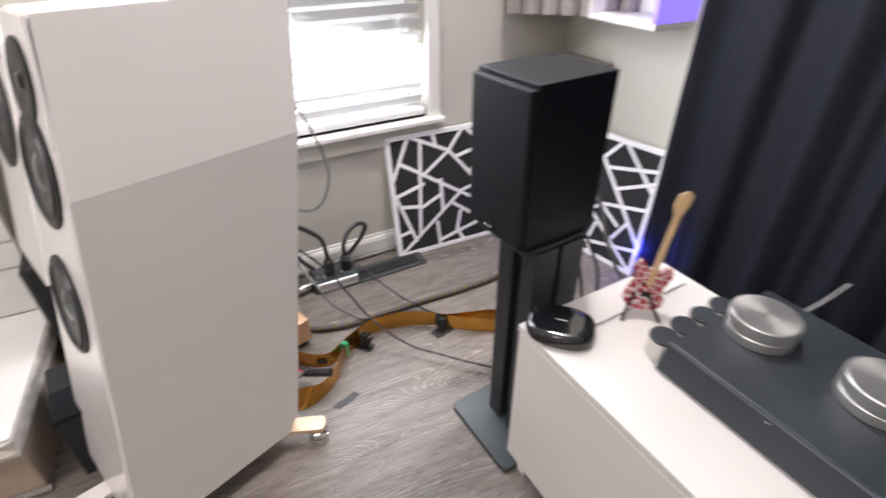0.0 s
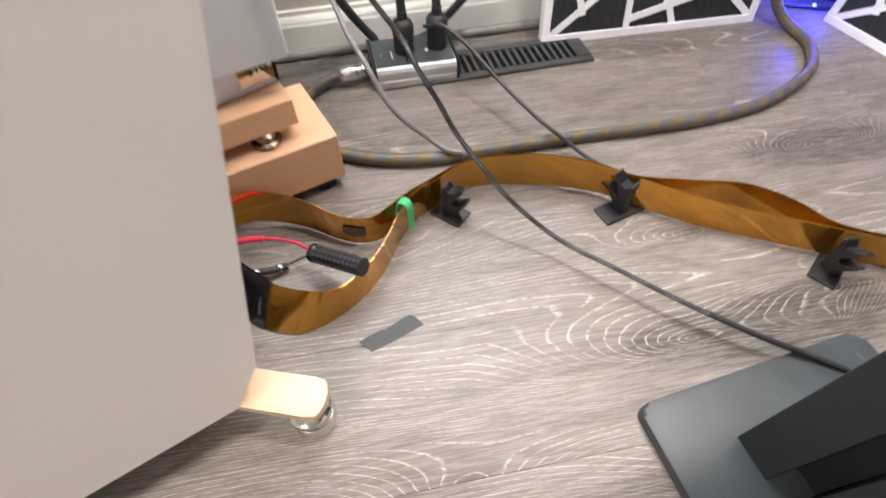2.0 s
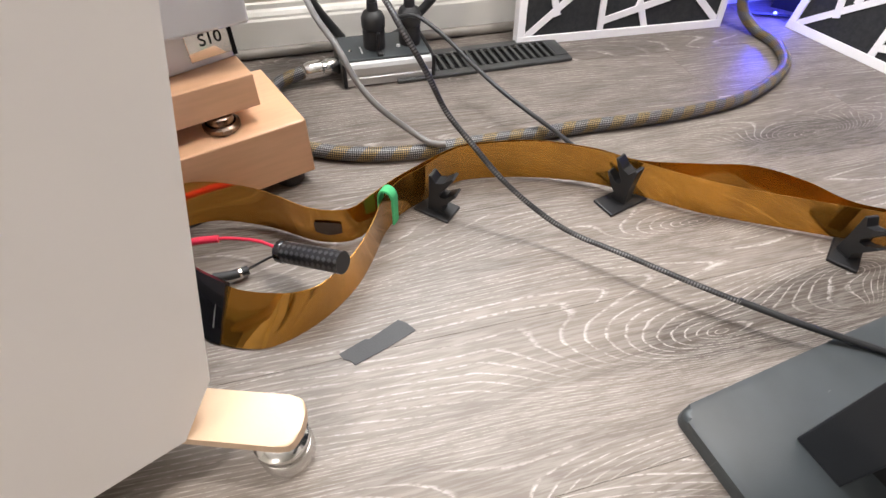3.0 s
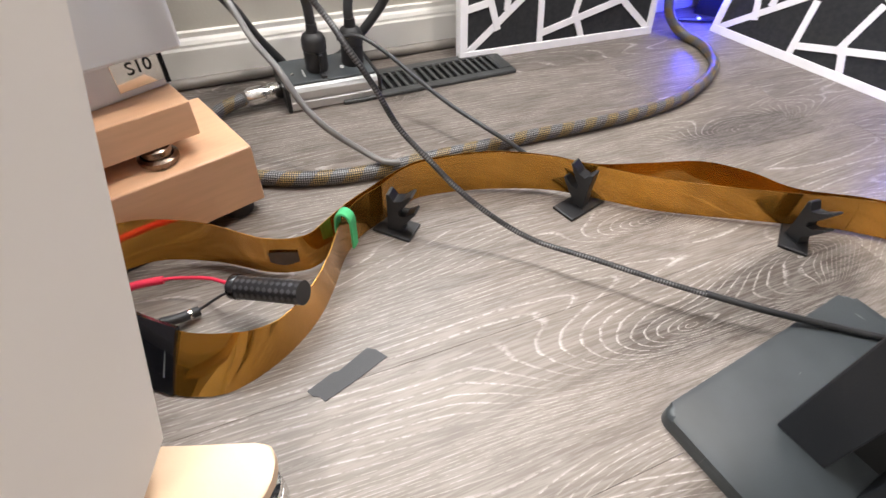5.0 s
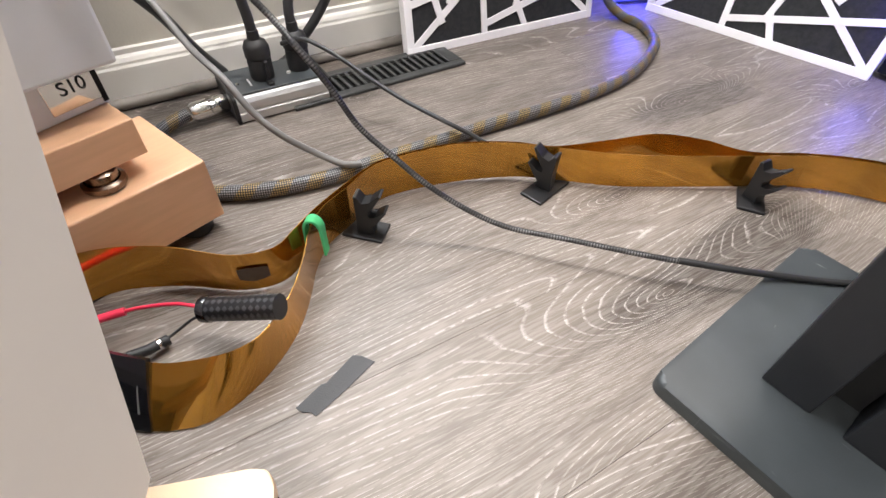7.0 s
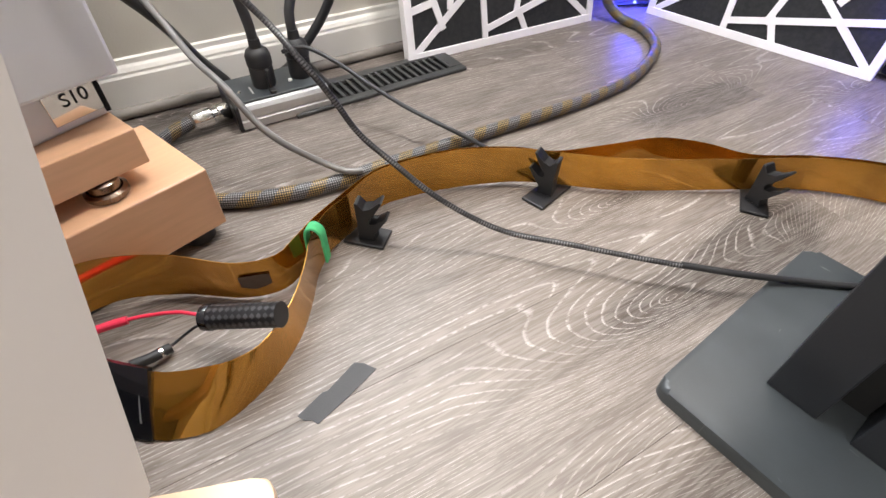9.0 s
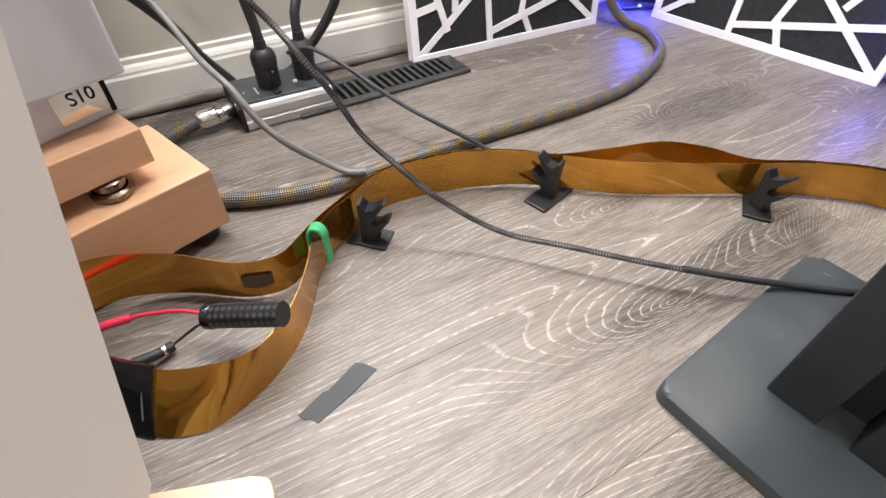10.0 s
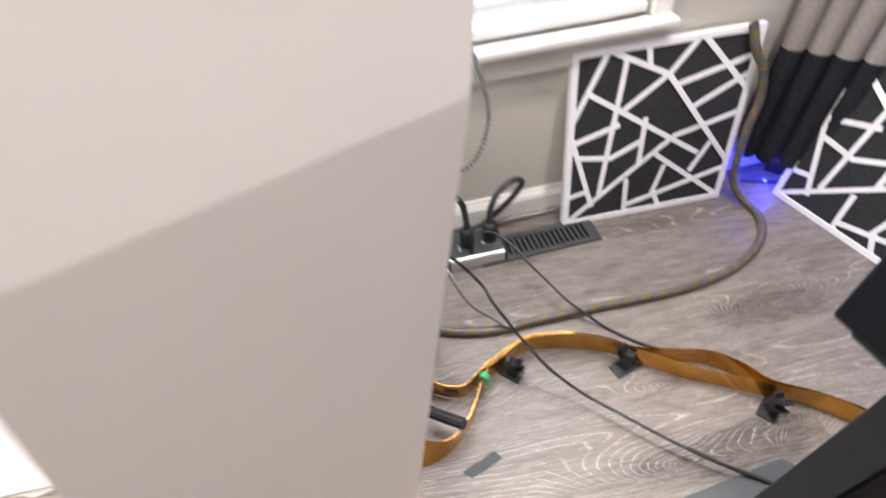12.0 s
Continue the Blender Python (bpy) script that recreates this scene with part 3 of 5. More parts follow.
tagged(part("backdrop", box(WX0 - 1.2, WX1 + 1.2, Y1 + 0.9, Y1 + 0.92, -0.4, 3.2), OUTSIDE), "bright overcast daylight outside the window", "backdrop", kind="structure")

# the window wall stands three degrees off the panels' line
NORTH = pose(0, Y1, 0, 0, 0, 3.0) @ pose(0, -Y1, 0)
for ob in [o for o in scene.objects if o.parent is None and o.name in ("wall_north", "baseboard", "window_1", "window_blind", "backdrop")]:
    ob.matrix_world = NORTH @ ob.matrix_world

# fireplace: painted brick breast and raised hearth
HX1 = -1.13
wall_brick = tagged(part("wall_brick", box(X0, HX1 - 0.006, 2.010, Y1 - 0.001, 0.0, TOP), MORTAR), "white painted brick chimney breast", "brick wall", kind="structure")
hearth = thing("hearth", "raised fireplace hearth with white painted top and tan face", "hearth", kind="structure")
part("hearth_body", box(X0, HX1 - 0.012, 1.497, 2.004, 0, 0.150, 0.004), TANSTONE, hearth)


def rough_slab(x0, x1, y0, y1, z0, z1, nx, seed):
    """A stone slab whose front and end edges are broken unevenly."""
    rnd = random.Random(seed)
    bm = box(x0, x1, y0, y1, z0, z1)
    cuts = [e for e in bm.edges if abs(e.verts[0].co.x - e.verts[1].co.x) > 0.1]
    bmesh.ops.subdivide_edges(bm, edges=cuts, cuts=nx, use_grid_fill=True)
    bmesh.ops.subdivide_edges(bm, edges=[e for e in bm.edges if abs(e.verts[0].co.z - e.verts[1].co.z) > 0.01], cuts=2, use_grid_fill=True)
    for v in bm.verts:
        if v.co.y < y0 + 0.01:
            v.co.y += rnd.uniform(-0.006, 0.009)
            v.co.z += rnd.uniform(-0.003, 0.003)
        if v.co.x > x1 - 0.01:
            v.co.x += rnd.uniform(-0.009, 0.005)
    return bm


part("hearth_slab", rough_slab(X0, HX1, 1.480, 2.004, 0.150, 0.198, 70, 3), CHIPPED, hearth, "chipped white stone edge")
part("hearth_top", box(X0, HX1 - 0.008, 1.490, 1.997, 0.1985, 0.204, 0.002), HEARTHTOP, hearth, "white painted stone top")
part("shoe_moulding", tube([(X0, 1.488, 0.009), (-2.2, 1.488, 0.009), (HX1, 1.488, 0.009)], 0.009, 8, 0.4), CONDUIT, hearth, smooth=True)


# ---------------------------------------------------------------- large white loudspeaker
SP = pose(-0.901, 1.204, 0, 0, 0, 23.3)
speaker = thing("floorstanding_speaker", "tall white raked floorstanding loudspeaker on metal outrigger feet", "loudspeaker")
speaker.matrix_world = SP
ROWS_SP = [(0.064, 0.0, 0.362, 0.0), (0.117, 0.012, 0.400, 0.004), (0.797, 0.161, 0.577, 0.056), (1.0535, 0.2245, 0.644, 0.112)]
MIDV = 0.185


def speaker_body():
    bm = bmesh.new()
    rows = []
    for z, uf, ur, v in ROWS_SP:
        rows.append([bm.verts.new(c) for c in ((uf, v, z), (ur, v, z), (ur, 2 * MIDV - v, z), (uf, 2 * MIDV - v, z))])
    for a, b in zip(rows, rows[1:]):
        for i in range(4):
            j = (i + 1) % 4
            bm.faces.new((a[i], a[j], b[j], b[i]))
    bm.faces.new(rows[0][::-1])
    bm.faces.new(rows[-1])
    sharp = [e for e in bm.edges if e.calc_face_angle(0) > 0.3]
    bmesh.ops.bevel(bm, geom=sharp, offset=0.003, segments=2, profile=0.5, affect="EDGES")
    return bm


part("cabinet", speaker_body(), LACQUER, speaker)
# white front baffle, 4 mm proud
FRONT = Matrix.Translation((0.0, MIDV, 0.064)) @ pose(0, 0, 0, 0, math.degrees(math.atan2(0.221, 0.993)), 0) @ pose(0, 0, 0, 0, 0, 0)
baffle_bm = bmesh.new()
fr = [baffle_bm.verts.new(c) for c in ((0.0, -0.180, 0.004), (0.0, 0.180, 0.004), (0.0, 0.128, 0.751), (0.0, 0.071, 1.010), (0.0, -0.071, 1.010), (0.0, -0.128, 0.751))]
bk = [baffle_bm.verts.new((-0.005, v.co.y * 0.985, v.co.z)) for v in fr]
baffle_bm.faces.new(fr)
baffle_bm.faces.new(bk[::-1])
for i in range(6):
    j = (i + 1) % 6
    baffle_bm.faces.new((fr[i], fr[j], bk[j], bk[i]))
part("front_baffle", baffle_bm, BAFFLE, speaker, "gloss white front", m=FRONT)


def driver(height, radius, deep):
    turn = FRONT @ pose(-0.005, 0, height, 0, -90, 0)
    rim = part("driver", lathe([(radius, 0.0), (radius, 0.004), (radius * 0.94, 0.006), (radius * 0.90, 0.003)], 48), BLACKPLASTIC, speaker, "black bolted driver", smooth=True, m=turn)
    part("cone", lathe([(radius * 0.90, 0.003), (radius * 0.86, 0.009), (radius * 0.80, 0.003), (radius * 0.32, 0.001 + deep * 0.1)], 48), CONE, rim, "dark woven cone", smooth=True)
    part("dust_cap", lathe([(radius * 0.33, 0.001 + deep * 0.1), (radius * 0.22, 0.008), (0, 0.011)], 32), GLOSSBLACK, rim, smooth=True)


driver(0.505, 0.098, 0.03)
driver(0.765, 0.098, 0.03)
wave = part("waveguide", lathe([(0.066, 0.0), (0.066, 0.004), (0.060, 0.006), (0.030, 0.002), (0.0, 0.002)], 48), BLACKPLASTIC, speaker, "black tweeter horn", smooth=True, m=FRONT @ pose(-0.005, 0, 0.912, 0, -90, 0))
part("tweeter", lathe([(0.016, 0.002), (0.012, 0.007), (0, 0.009)], 24), GLOSSBLACK, wave, smooth=True)
# underside plate, made black and deep to give the shadow beneath the cabinet
part("plinth", box(0.06, 0.31, 0.07, 0.30, 0.030, 0.064, 0.004), BLACKMETAL, speaker, "underside plate, blackened for the shadow gap")


def outrigger(root, tip, width, label, under, material):
    """A flat rounded arm with a turned steel foot under its tip."""
    a, b = Vector((*root, 0)), Vector((*tip, 0))
    d = (b - a).normalized()
    n = Vector((-d.y, d.x, 0))
    out = [a + n * width / 2, a - n * width / 2]
    for k in range(11):
        w = -math.pi / 2 + math.pi * k / 10
        e = 0.018
        out.append(b - d * e + d * (max(math.cos(w), 0) ** 0.5) * e + n * (math.sin(w)) * width / 2)
    arm = part("outrigger", prism([(p.x, p.y) for p in out], 0.050, 0.064, 0.002), material, speaker, label)
    c = Vector((*under, 0))
    part("foot", lathe([(0, 0.0), (0.020, 0.0), (0.0245, 0.003), (0.0245, 0.018), (0.0225, 0.021), (0.0150, 0.0225), (0.0150, 0.026), (0.0225, 0.028), (0.0240, 0.030), (0.0240, 0.040), (0.0200, 0.044), (0.012, 0.046), (0.012, 0.0505), (0, 0.0505)], 32, Matrix.Translation((c.x, c.y, 0))), CHROME, arm, "turned steel foot", smooth=True)


INV = SP.inverted()


def local(x, y):
    p = INV @ Vector((x, y, 0))
    return (p.x, p.y)


outrigger(local(-0.66, 1.405), local(-0.478, 1.340), 0.044, "champagne coloured outrigger arm", local(-0.501, 1.344), CHAMPAGNE)
outrigger((0.12, 0.185), (-0.085, 0.205), 0.044, "white outrigger arm", (-0.062, 0.205), BAFFLE)
outrigger((0.22, 0.25), (0.42, 0.40), 0.044, "champagne coloured outrigger arm", (0.402, 0.386), CHAMPAGNE)


# ---------------------------------------------------------------- black speaker on its stand
ST = (-0.0, 1.178, 0)
ROT = 7.0
stand = thing("speaker_stand", "black metal speaker stand with four pillars and heavy base", "speaker stand", at=ST, rz=ROT)
part("base_plate", rounded_plate(-0.121, 0.195, -0.122, 0.121, 0.0, 0.017, 0.014, 0.007), BASEMETAL, stand, "dark grey rounded base plate", smooth=True)
for px0, px1 in ((-0.036, 0.026), (0.038, 0.102)):
    for py0, py1 in ((0.010, 0.057), (-0.060, -0.0175)):
        part("pillar", box(px0, px1, py0, py1, 0.017, 0.599, 0.002), BLACKMETAL, stand)
part("pillar_core", box(0.004, 0.074, -0.0165, 0.0095, 0.0175, 0.5985), RUBBER, stand)
part("top_plate", box(-0.060, 0.110, -0.055, 0.105, 0.5995, 0.6095, 0.002), BLACKMETAL, stand)
book = thing("bookshelf_speaker", "black bookshelf loudspeaker with grille on a stand", "loudspeaker", at=(0.0268, 1.221, 0.610), rz=ROT)
part("cabinet", box(-0.088, 0.0975, -0.0867, 0.0867, 0.0, 0.324, 0.0025), BLACKVINYL, book)
grille = part("grille", box(-0.104, -0.0885, -0.0847, 0.0847, 0.005, 0.316, 0.004), BLACKVINYL, book, "black cloth front grille")
part("badge", box(-0.1058, -0.1042, 0.006, 0.026, 0.014, 0.0185, 0.0005, 1), CHROME, grille, "small silver badge")

# ---------------------------------------------------------------- white cabinet and what stands on it
CA = (-0.095, 1.060, 0)
CR = 4.6
CAB = pose(*CA, 0, 0, CR)
cab = thing("media_cabinet", "low white media cabinet with plain doors", "cabinet", at=CA, rz=CR)
LEN = 1.8
part("top", box(0, 0.420, -LEN, 0.0, 0.472, 0.490, 0.0015, 1), CABINET, cab)
part("carcass", box(0.020, 0.418, -LEN + 0.002, -0.002, 0.075, 0.4715, 0.001, 1), CABINET, cab)
for k in range(3):
    part("door", box(0.001, 0.0185, -0.598 * k - 0.598, -0.598 * k - 0.003, 0.078, 0.469, 0.0015, 1), CABINET, cab)
for lx in (0.04, 0.38):
    for ly in (-0.03, -0.9, -1.77):
        part("leg", box(lx - 0.014, lx + 0.014, ly - 0.014, ly + 0.014, 0.0, 0.075, 0.002, 1), CABINET, cab)


def on_cab(x, y, z=0.490):
    return INVC @ Vector((x, y, z))


INVC = CAB.inverted()
streamer = thing("amplifier", "dark slate metal amplifier with scalloped end on a white cabinet", "amplifier", at=(0.076, 0.868, 0.4905), rz=CR)
part("case", joined(box(0.0, 0.285, -0.62, -0.012, 0.012, 0.058, 0.003), box(0.006, 0.279, -0.612, -0.02, 0.0, 0.012)), AMPBLUE, streamer)
lip = bmesh.new()
pr = [(-0.001, 0.003), (-0.016, 0.003), (-0.019, 0.006), (-0.005, 0.055), (-0.001, 0.0575)]
va = [lip.verts.new((x, -0.62, z)) for x, z in pr]
vb = [lip.verts.new((x, -0.012, z)) for x, z in pr]
for i in range(5):
    lip.faces.new((va[i], va[(i + 1) % 5], vb[(i + 1) % 5], vb[i]))
lip.faces.new(va)
lip.faces.new(vb[::-1])
part("fascia", lip, AMPBLUE, streamer, "slanted dark fascia")
part("indicator", lathe([(0, 0), (0.0018, 0), (0.0018, 0.001), (0, 0.001)], 10), INK, streamer, m=pose(-0.0065, -0.19, 0.050, 0, -74, 0))
for k in range(4):
    c = part("end_cylinder", lathe([(0, 0), (0.027, 0), (0.027, 0.034), (0.0265, 0.035), (0, 0.035)], 28, Matrix.Translation((0.024 + 0.056 * k, 0.014, 0))), CABINET, streamer, "round white column with dark cap", smooth=True)
    part("cap", lathe([(0, 0), (0.0255, 0), (0.0255, 0.004), (0.024, 0.0055), (0, 0.006)], 28, Matrix.Translation((0.024 + 0.056 * k, 0.014, 0.0355))), AMPBLUE, c, "black cap", smooth=True)


def weight(x, y):
    w = thing("metal_puck", "spun steel damping puck resting on the amplifier", "puck", "pucks on the amplifier", at=(x, y, 0.5485))
    part("body", lathe([(0, 0), (0.053, 0), (0.0545, 0.0015), (0.0545, 0.018), (0.053, 0.0195), (0.0515, 0.0195)], 64), SPUN, w, smooth=True)
    part("cap", lathe([(0.0515, 0.0205), (0.053, 0.0205), (0.0545, 0.022), (0.0545, 0.042), (0.0525, 0.0440), (0.030, 0.0444), (0.0, 0.0446)], 64), SPUN, w, "turned top", smooth=True)
    return w


weight(0.232, 0.806)
weight(0.254, 0.628)

puck = thing("wireless_device", "glossy black pebble-shaped device on a white cabinet", "device", at=(-0.033, 1.008, 0.4905), rz=-44)


def pebble(a, b, h):
    bm = bmesh.new()
    n, rings = 40, []
    for s, zz in ((0.90, 0), (0.97, 0.10), (1.0, 0.35), (0.99, 0.6), (0.94, 0.82), (0.84, 0.95), (0.6, 1.0), (0.0, 1.01)):
        if s == 0:
            rings.append([bm.verts.new((0, 0, zz * h))])
            continue
        row = []
        for i in range(n):
            t = math.tau * i / n
            c, sn = math.cos(t), math.sin(t)
            row.append(bm.verts.new((a * s * math.copysign(abs(c) ** 0.72, c), b * s * math.copysign(abs(sn) ** 0.72, sn), zz * h)))
        rings.append(row)
    for p, q in zip(rings, rings[1:]):
        for i in range(n):
            f = list(dict.fromkeys([p[i], p[(i + 1) % n], q[(i + 1) % len(q)], q[i % len(q)]]))
            bm.faces.new(f)
    bm.faces.new(rings[0][::-1])
    return bm


part("shell", pebble(0.066, 0.053, 0.028), GLOSSBLACK, puck, smooth=True)
part("mark", box(-0.011, 0.011, -0.0012, 0.0012, 0.02825, 0.0286), INK, puck, "plain pale mark")
cable("thin_cable", "thin black lead across the white cabinet top", [(0.022, 0.985, 0.497), (0.06, 0.99, 0.4925), (0.12, 0.995, 0.4925), (0.20, 1.00, 0.4925), (0.30, 1.01, 0.4925)], 0.0014, DARKCABLE, 6)

guitar = thing("miniature_guitar", "small red and white striped toy electric guitar on a stand", "toy guitar", at=(0.140, 0.985, 0.4905), rz=-32)
TILTG = pose(0, 0, 0.012, -14, 12, 0)
half_g = [(0.0, 0.0), (0.020, 0.001), (0.030, 0.012), (0.029, 0.026), (0.022, 0.038), (0.023, 0.050), (0.030, 0.066), (0.024, 0.080), (0.015, 0.074), (0.008, 0.064)]
outline = half_g + [(-x * 0.95, zz * 1.04) for x, zz in half_g[::-1]][:-1]
gb = prism(outline, -0.006, 0.006, 0.0015)
gb.transform(TILTG @ pose(0, 0, 0, 90, 0, 0) @ Matrix.Diagonal((1.35, 1.25, 1.1, 1)))
part("body", gb, SPLATTER, guitar)
gn = box(-0.0055, 0.0055, -0.010, -0.004, 0.055, 0.205, 0.001)
gn.transform(TILTG)
part("neck", gn, MAPLE, guitar, "pale maple neck")
gh = prism([(-0.007, 0.203), (0.007, 0.203), (0.013, 0.222), (0.015, 0.243), (0.004, 0.250), (-0.010, 0.240), (-0.012, 0.215)], 0.002, 0.008, 0.001)
gh.transform(TILTG @ pose(0, 0, 0, 90, 0, 0))
part("headstock", gh, MAPLE, guitar, "pale maple headstock")
part("pickup", box(-0.010, 0.010, -0.0105, -0.0075, 0.030, 0.040, 0.001, m=TILTG), BLACKPLASTIC, guitar)
for s in (-1, 1):
    part("stand_leg", tube([(s * 0.012, 0.002, 0.05), (s * 0.026, -0.014, 0.02), (s * 0.036, -0.032, 0.003)], 0.003, 8), BLACKPLASTIC, guitar)
part("stand_leg", tube([(0.0, 0.006, 0.07), (0.002, 0.03, 0.03), (0.004, 0.05, 0.003)], 0.003, 8), BLACKPLASTIC, guitar)
cable("white_cable", "white lead hanging by the black curtain", [(0.40, 0.87, 0.30), (0.47, 0.885, 0.34), (0.53, 0.880, 0.41), (0.548, 0.855, 0.47), (0.553, 0.832, 0.53)], 0.0018, WHITECABLE)


# ---------------------------------------------------------------- curtain, corner foam and wall shelf
def pleated(length, height, depth, pitch, thick, seed, z0=0.0, flare=0.25):
    """A hanging cloth along x with uneven soft folds."""
    rnd = random.Random(seed)
    n = int(length / 0.012)
    xs = [length * i / n for i in range(n + 1)]
    ph = [rnd.uniform(0, 6) for _ in range(4)]
    zs = [z0 + (height - z0) * k / 8 for k in range(9)]
    bm = bmesh.new()
    faces = []
    for side in (0, 1):
        grid = []
        for zz in zs:
            s = 1 + flare * (1 - zz / height)
            row = []
            for x in xs:
                w = x / pitch * math.tau + 0.9 * math.sin(x * 5 + ph[0]) + 0.15 * math.sin(zz * 3 + ph[1] + x * 9)
                y = depth * s * (math.sin(w) + 0.35 * math.sin(2.3 * w + ph[2]) + 0.12 * math.sin(4.1 * w + ph[3]))
                row.append(bm.verts.new((x, y + side * thick, zz)))
            grid.append(row)
        faces.append(grid)
    for grid in faces:
        for a, b in zip(grid, grid[1:]):
            for i in range(n):
                bm.faces.new((a[i], a[i + 1], b[i + 1], b[i]))
    for e in (0, n):
        for k in range(8):
            bm.faces.new((faces[0][k][e], faces[0][k + 1][e], faces[1][k + 1][e], faces[1][k][e]))
    for k in (0, 8):
        for i in range(n):
            bm.faces.new((faces[0][k][i], faces[0][k][i + 1], faces[1][k][i + 1], faces[1][k][i]))
    return bm


tagged(part("curtain", pleated(2.6, 2.25, 0.017, 0.23, 0.003, 5, 0.012), CURTAIN, smooth=True, m=pose(0.806, 1.545, 0, 0, 0, -90)), "long black pleated blackout curtain on the side wall", "curtain")


def foam_block(label, at, w, height, ridges, material):
    """A corner wedge of foam with upright rounded ridges across its face."""
    t = thing("foam_corner_trap", label, "acoustic foam", "foam blocks in the corner", at=at)
    part("wedge", prism([(0, 0), (-w, 0), (0, -w)], 0, height), material, t)
    r = 0.7071 * w / ridges
    for k in range(ridges):
        f = (k + 0.5) / ridges
        cx, cy = -w * (1 - f), -w * f
        out = [(cx + r * 0.94 * math.cos(math.tau * q / 14), cy + r * 0.94 * math.sin(math.tau * q / 14)) for q in range(14)]
        part("ridge", prism(out, 0.0006, height - 0.0006), material, t, smooth=True)
    return t


foam_block("black ridged acoustic foam block in the wall corner", (X1 - 0.018, Y1 - 0.002, 0.095), 0.25, 0.325, 6, FOAMBLACK)
foam_block("taupe ridged acoustic foam block above the black one", (X1 - 0.018, Y1 - 0.002, 0.4205), 0.25, 0.30, 6, FOAMTAUPE)
foam_block("taupe ridged acoustic foam block high in the corner", (X1 - 0.002, Y1 + 0.005, 0.885), 0.33, 0.60, 7, FOAMTAUPE)
post = thing("foam_plinth", "dark box under the corner foam", "box", at=(X1 - 0.018, Y1 - 0.018, 0))
part("box", prism([(0, 0), (-0.12, 0), (0, -0.12)], 0, 0.0945), BLACKPLASTIC, post)

shelf = thing("wall_shelf", "white box shelf with violet lit end on the side wall", "shelf", at=(X1 - 0.001, 1.60, 0.885))
part("board", box(-0.16, 0, 0.0, 0.30, 0.0, 0.018, 0.002), CABINET, shelf)
part("board", box(-0.16, 0, 0.0, 0.30, 0.262, 0.28, 0.002), CABINET, shelf)
part("side", box(-0.16, 0, 0.285, 0.30, 0.0185, 0.2615, 0.002), CABINET, shelf)
# the end board glows itself in place of violet light on it
part("side", box(-0.16, 0, 0.0, 0.015, 0.0185, 0.2615, 0.002), VIOLETGLOW, shelf, "end panel, its violet light put in as glow")
part("shelf_back", box(-0.012, -0.001, 0.0155, 0.2845, 0.0185, 0.2615), CABINET, shelf)

led = thing("led_strip", "blue light strip lying behind the lattice panels", "light strip", at=(0, 0, 0))
part("strip", tube([(0.60, 2.10, 0.006), (0.70, 2.06, 0.006), (0.76, 2.00, 0.006), (0.80, 1.85, 0.006), (0.803, 1.60, 0.006), (0.790, 1.556, 0.012), (0.788, 1.555, 0.08), (0.792, 1.555, 0.16)], 0.004, 6), DARKCABLE, led)
for bx, by, bz in ((0.66, 2.075, 0.012), (0.72, 2.05, 0.012), (0.76, 2.0, 0.012), (0.785, 1.9, 0.012), (0.80, 1.75, 0.012), (0.803, 1.66, 0.012), (0.7865, 1.552, 0.118), (0.7885, 1.552, 0.140)):
    part("led", lathe([(0, 0), (0.004, 0), (0.004, 0.003), (0.002, 0.005), (0, 0.0055)], 10), BLUELED, led, "lit blue diode", m=Matrix.Translation((bx, by, bz - 0.002)))

# ---------------------------------------------------------------- lattice panels
LONG_BARS = [(0.18, 0.99, 0.02, 0.65), (0.28, 0.92, 0.21, 0.18), (0.09, 0.79, 0.78, 0.34), (0.20, 0.98, 0.52, 0.82), (0.39, 0.99, 0.41, 0.87), (0.52, 0.82, 0.65, 0.99), (0.30, 0.67, 0.52, 0.82),
             (0.52, 0.82, 0.99, 0.26), (0.68, 0.99, 0.97, 0.69), (0.58, 0.76, 0.99, 0.85), (0.69, 0.62, 0.98, 0.76), (0.99, 0.55, 0.76, 0.50), (0.76, 0.50, 0.62, 0.47)]
SHORT_BARS = [(0.62, 0.47, 0.03, 0.01), (0.02, 0.52, 0.28, 0.59), (0.02, 0.55, 0.17, 0.11), (0.08, 0.43, 0.26, 0.40), (0.43, 0.60, 0.43, 0.33), (0.26, 0.40, 0.42, 0.47), (0.53, 0.37, 0.99, 0.01),
              (0.59, 0.29, 0.54, 0.10), (0.37, 0.24, 0.38, 0.01), (0.39, 0.07, 0.98, 0.21), (0.55, 0.13, 0.60, 0.01), (0.01, 0.19, 0.13, 0.21), (0.86, 0.41, 0.76, 0.23)]
SIDE = 0.5


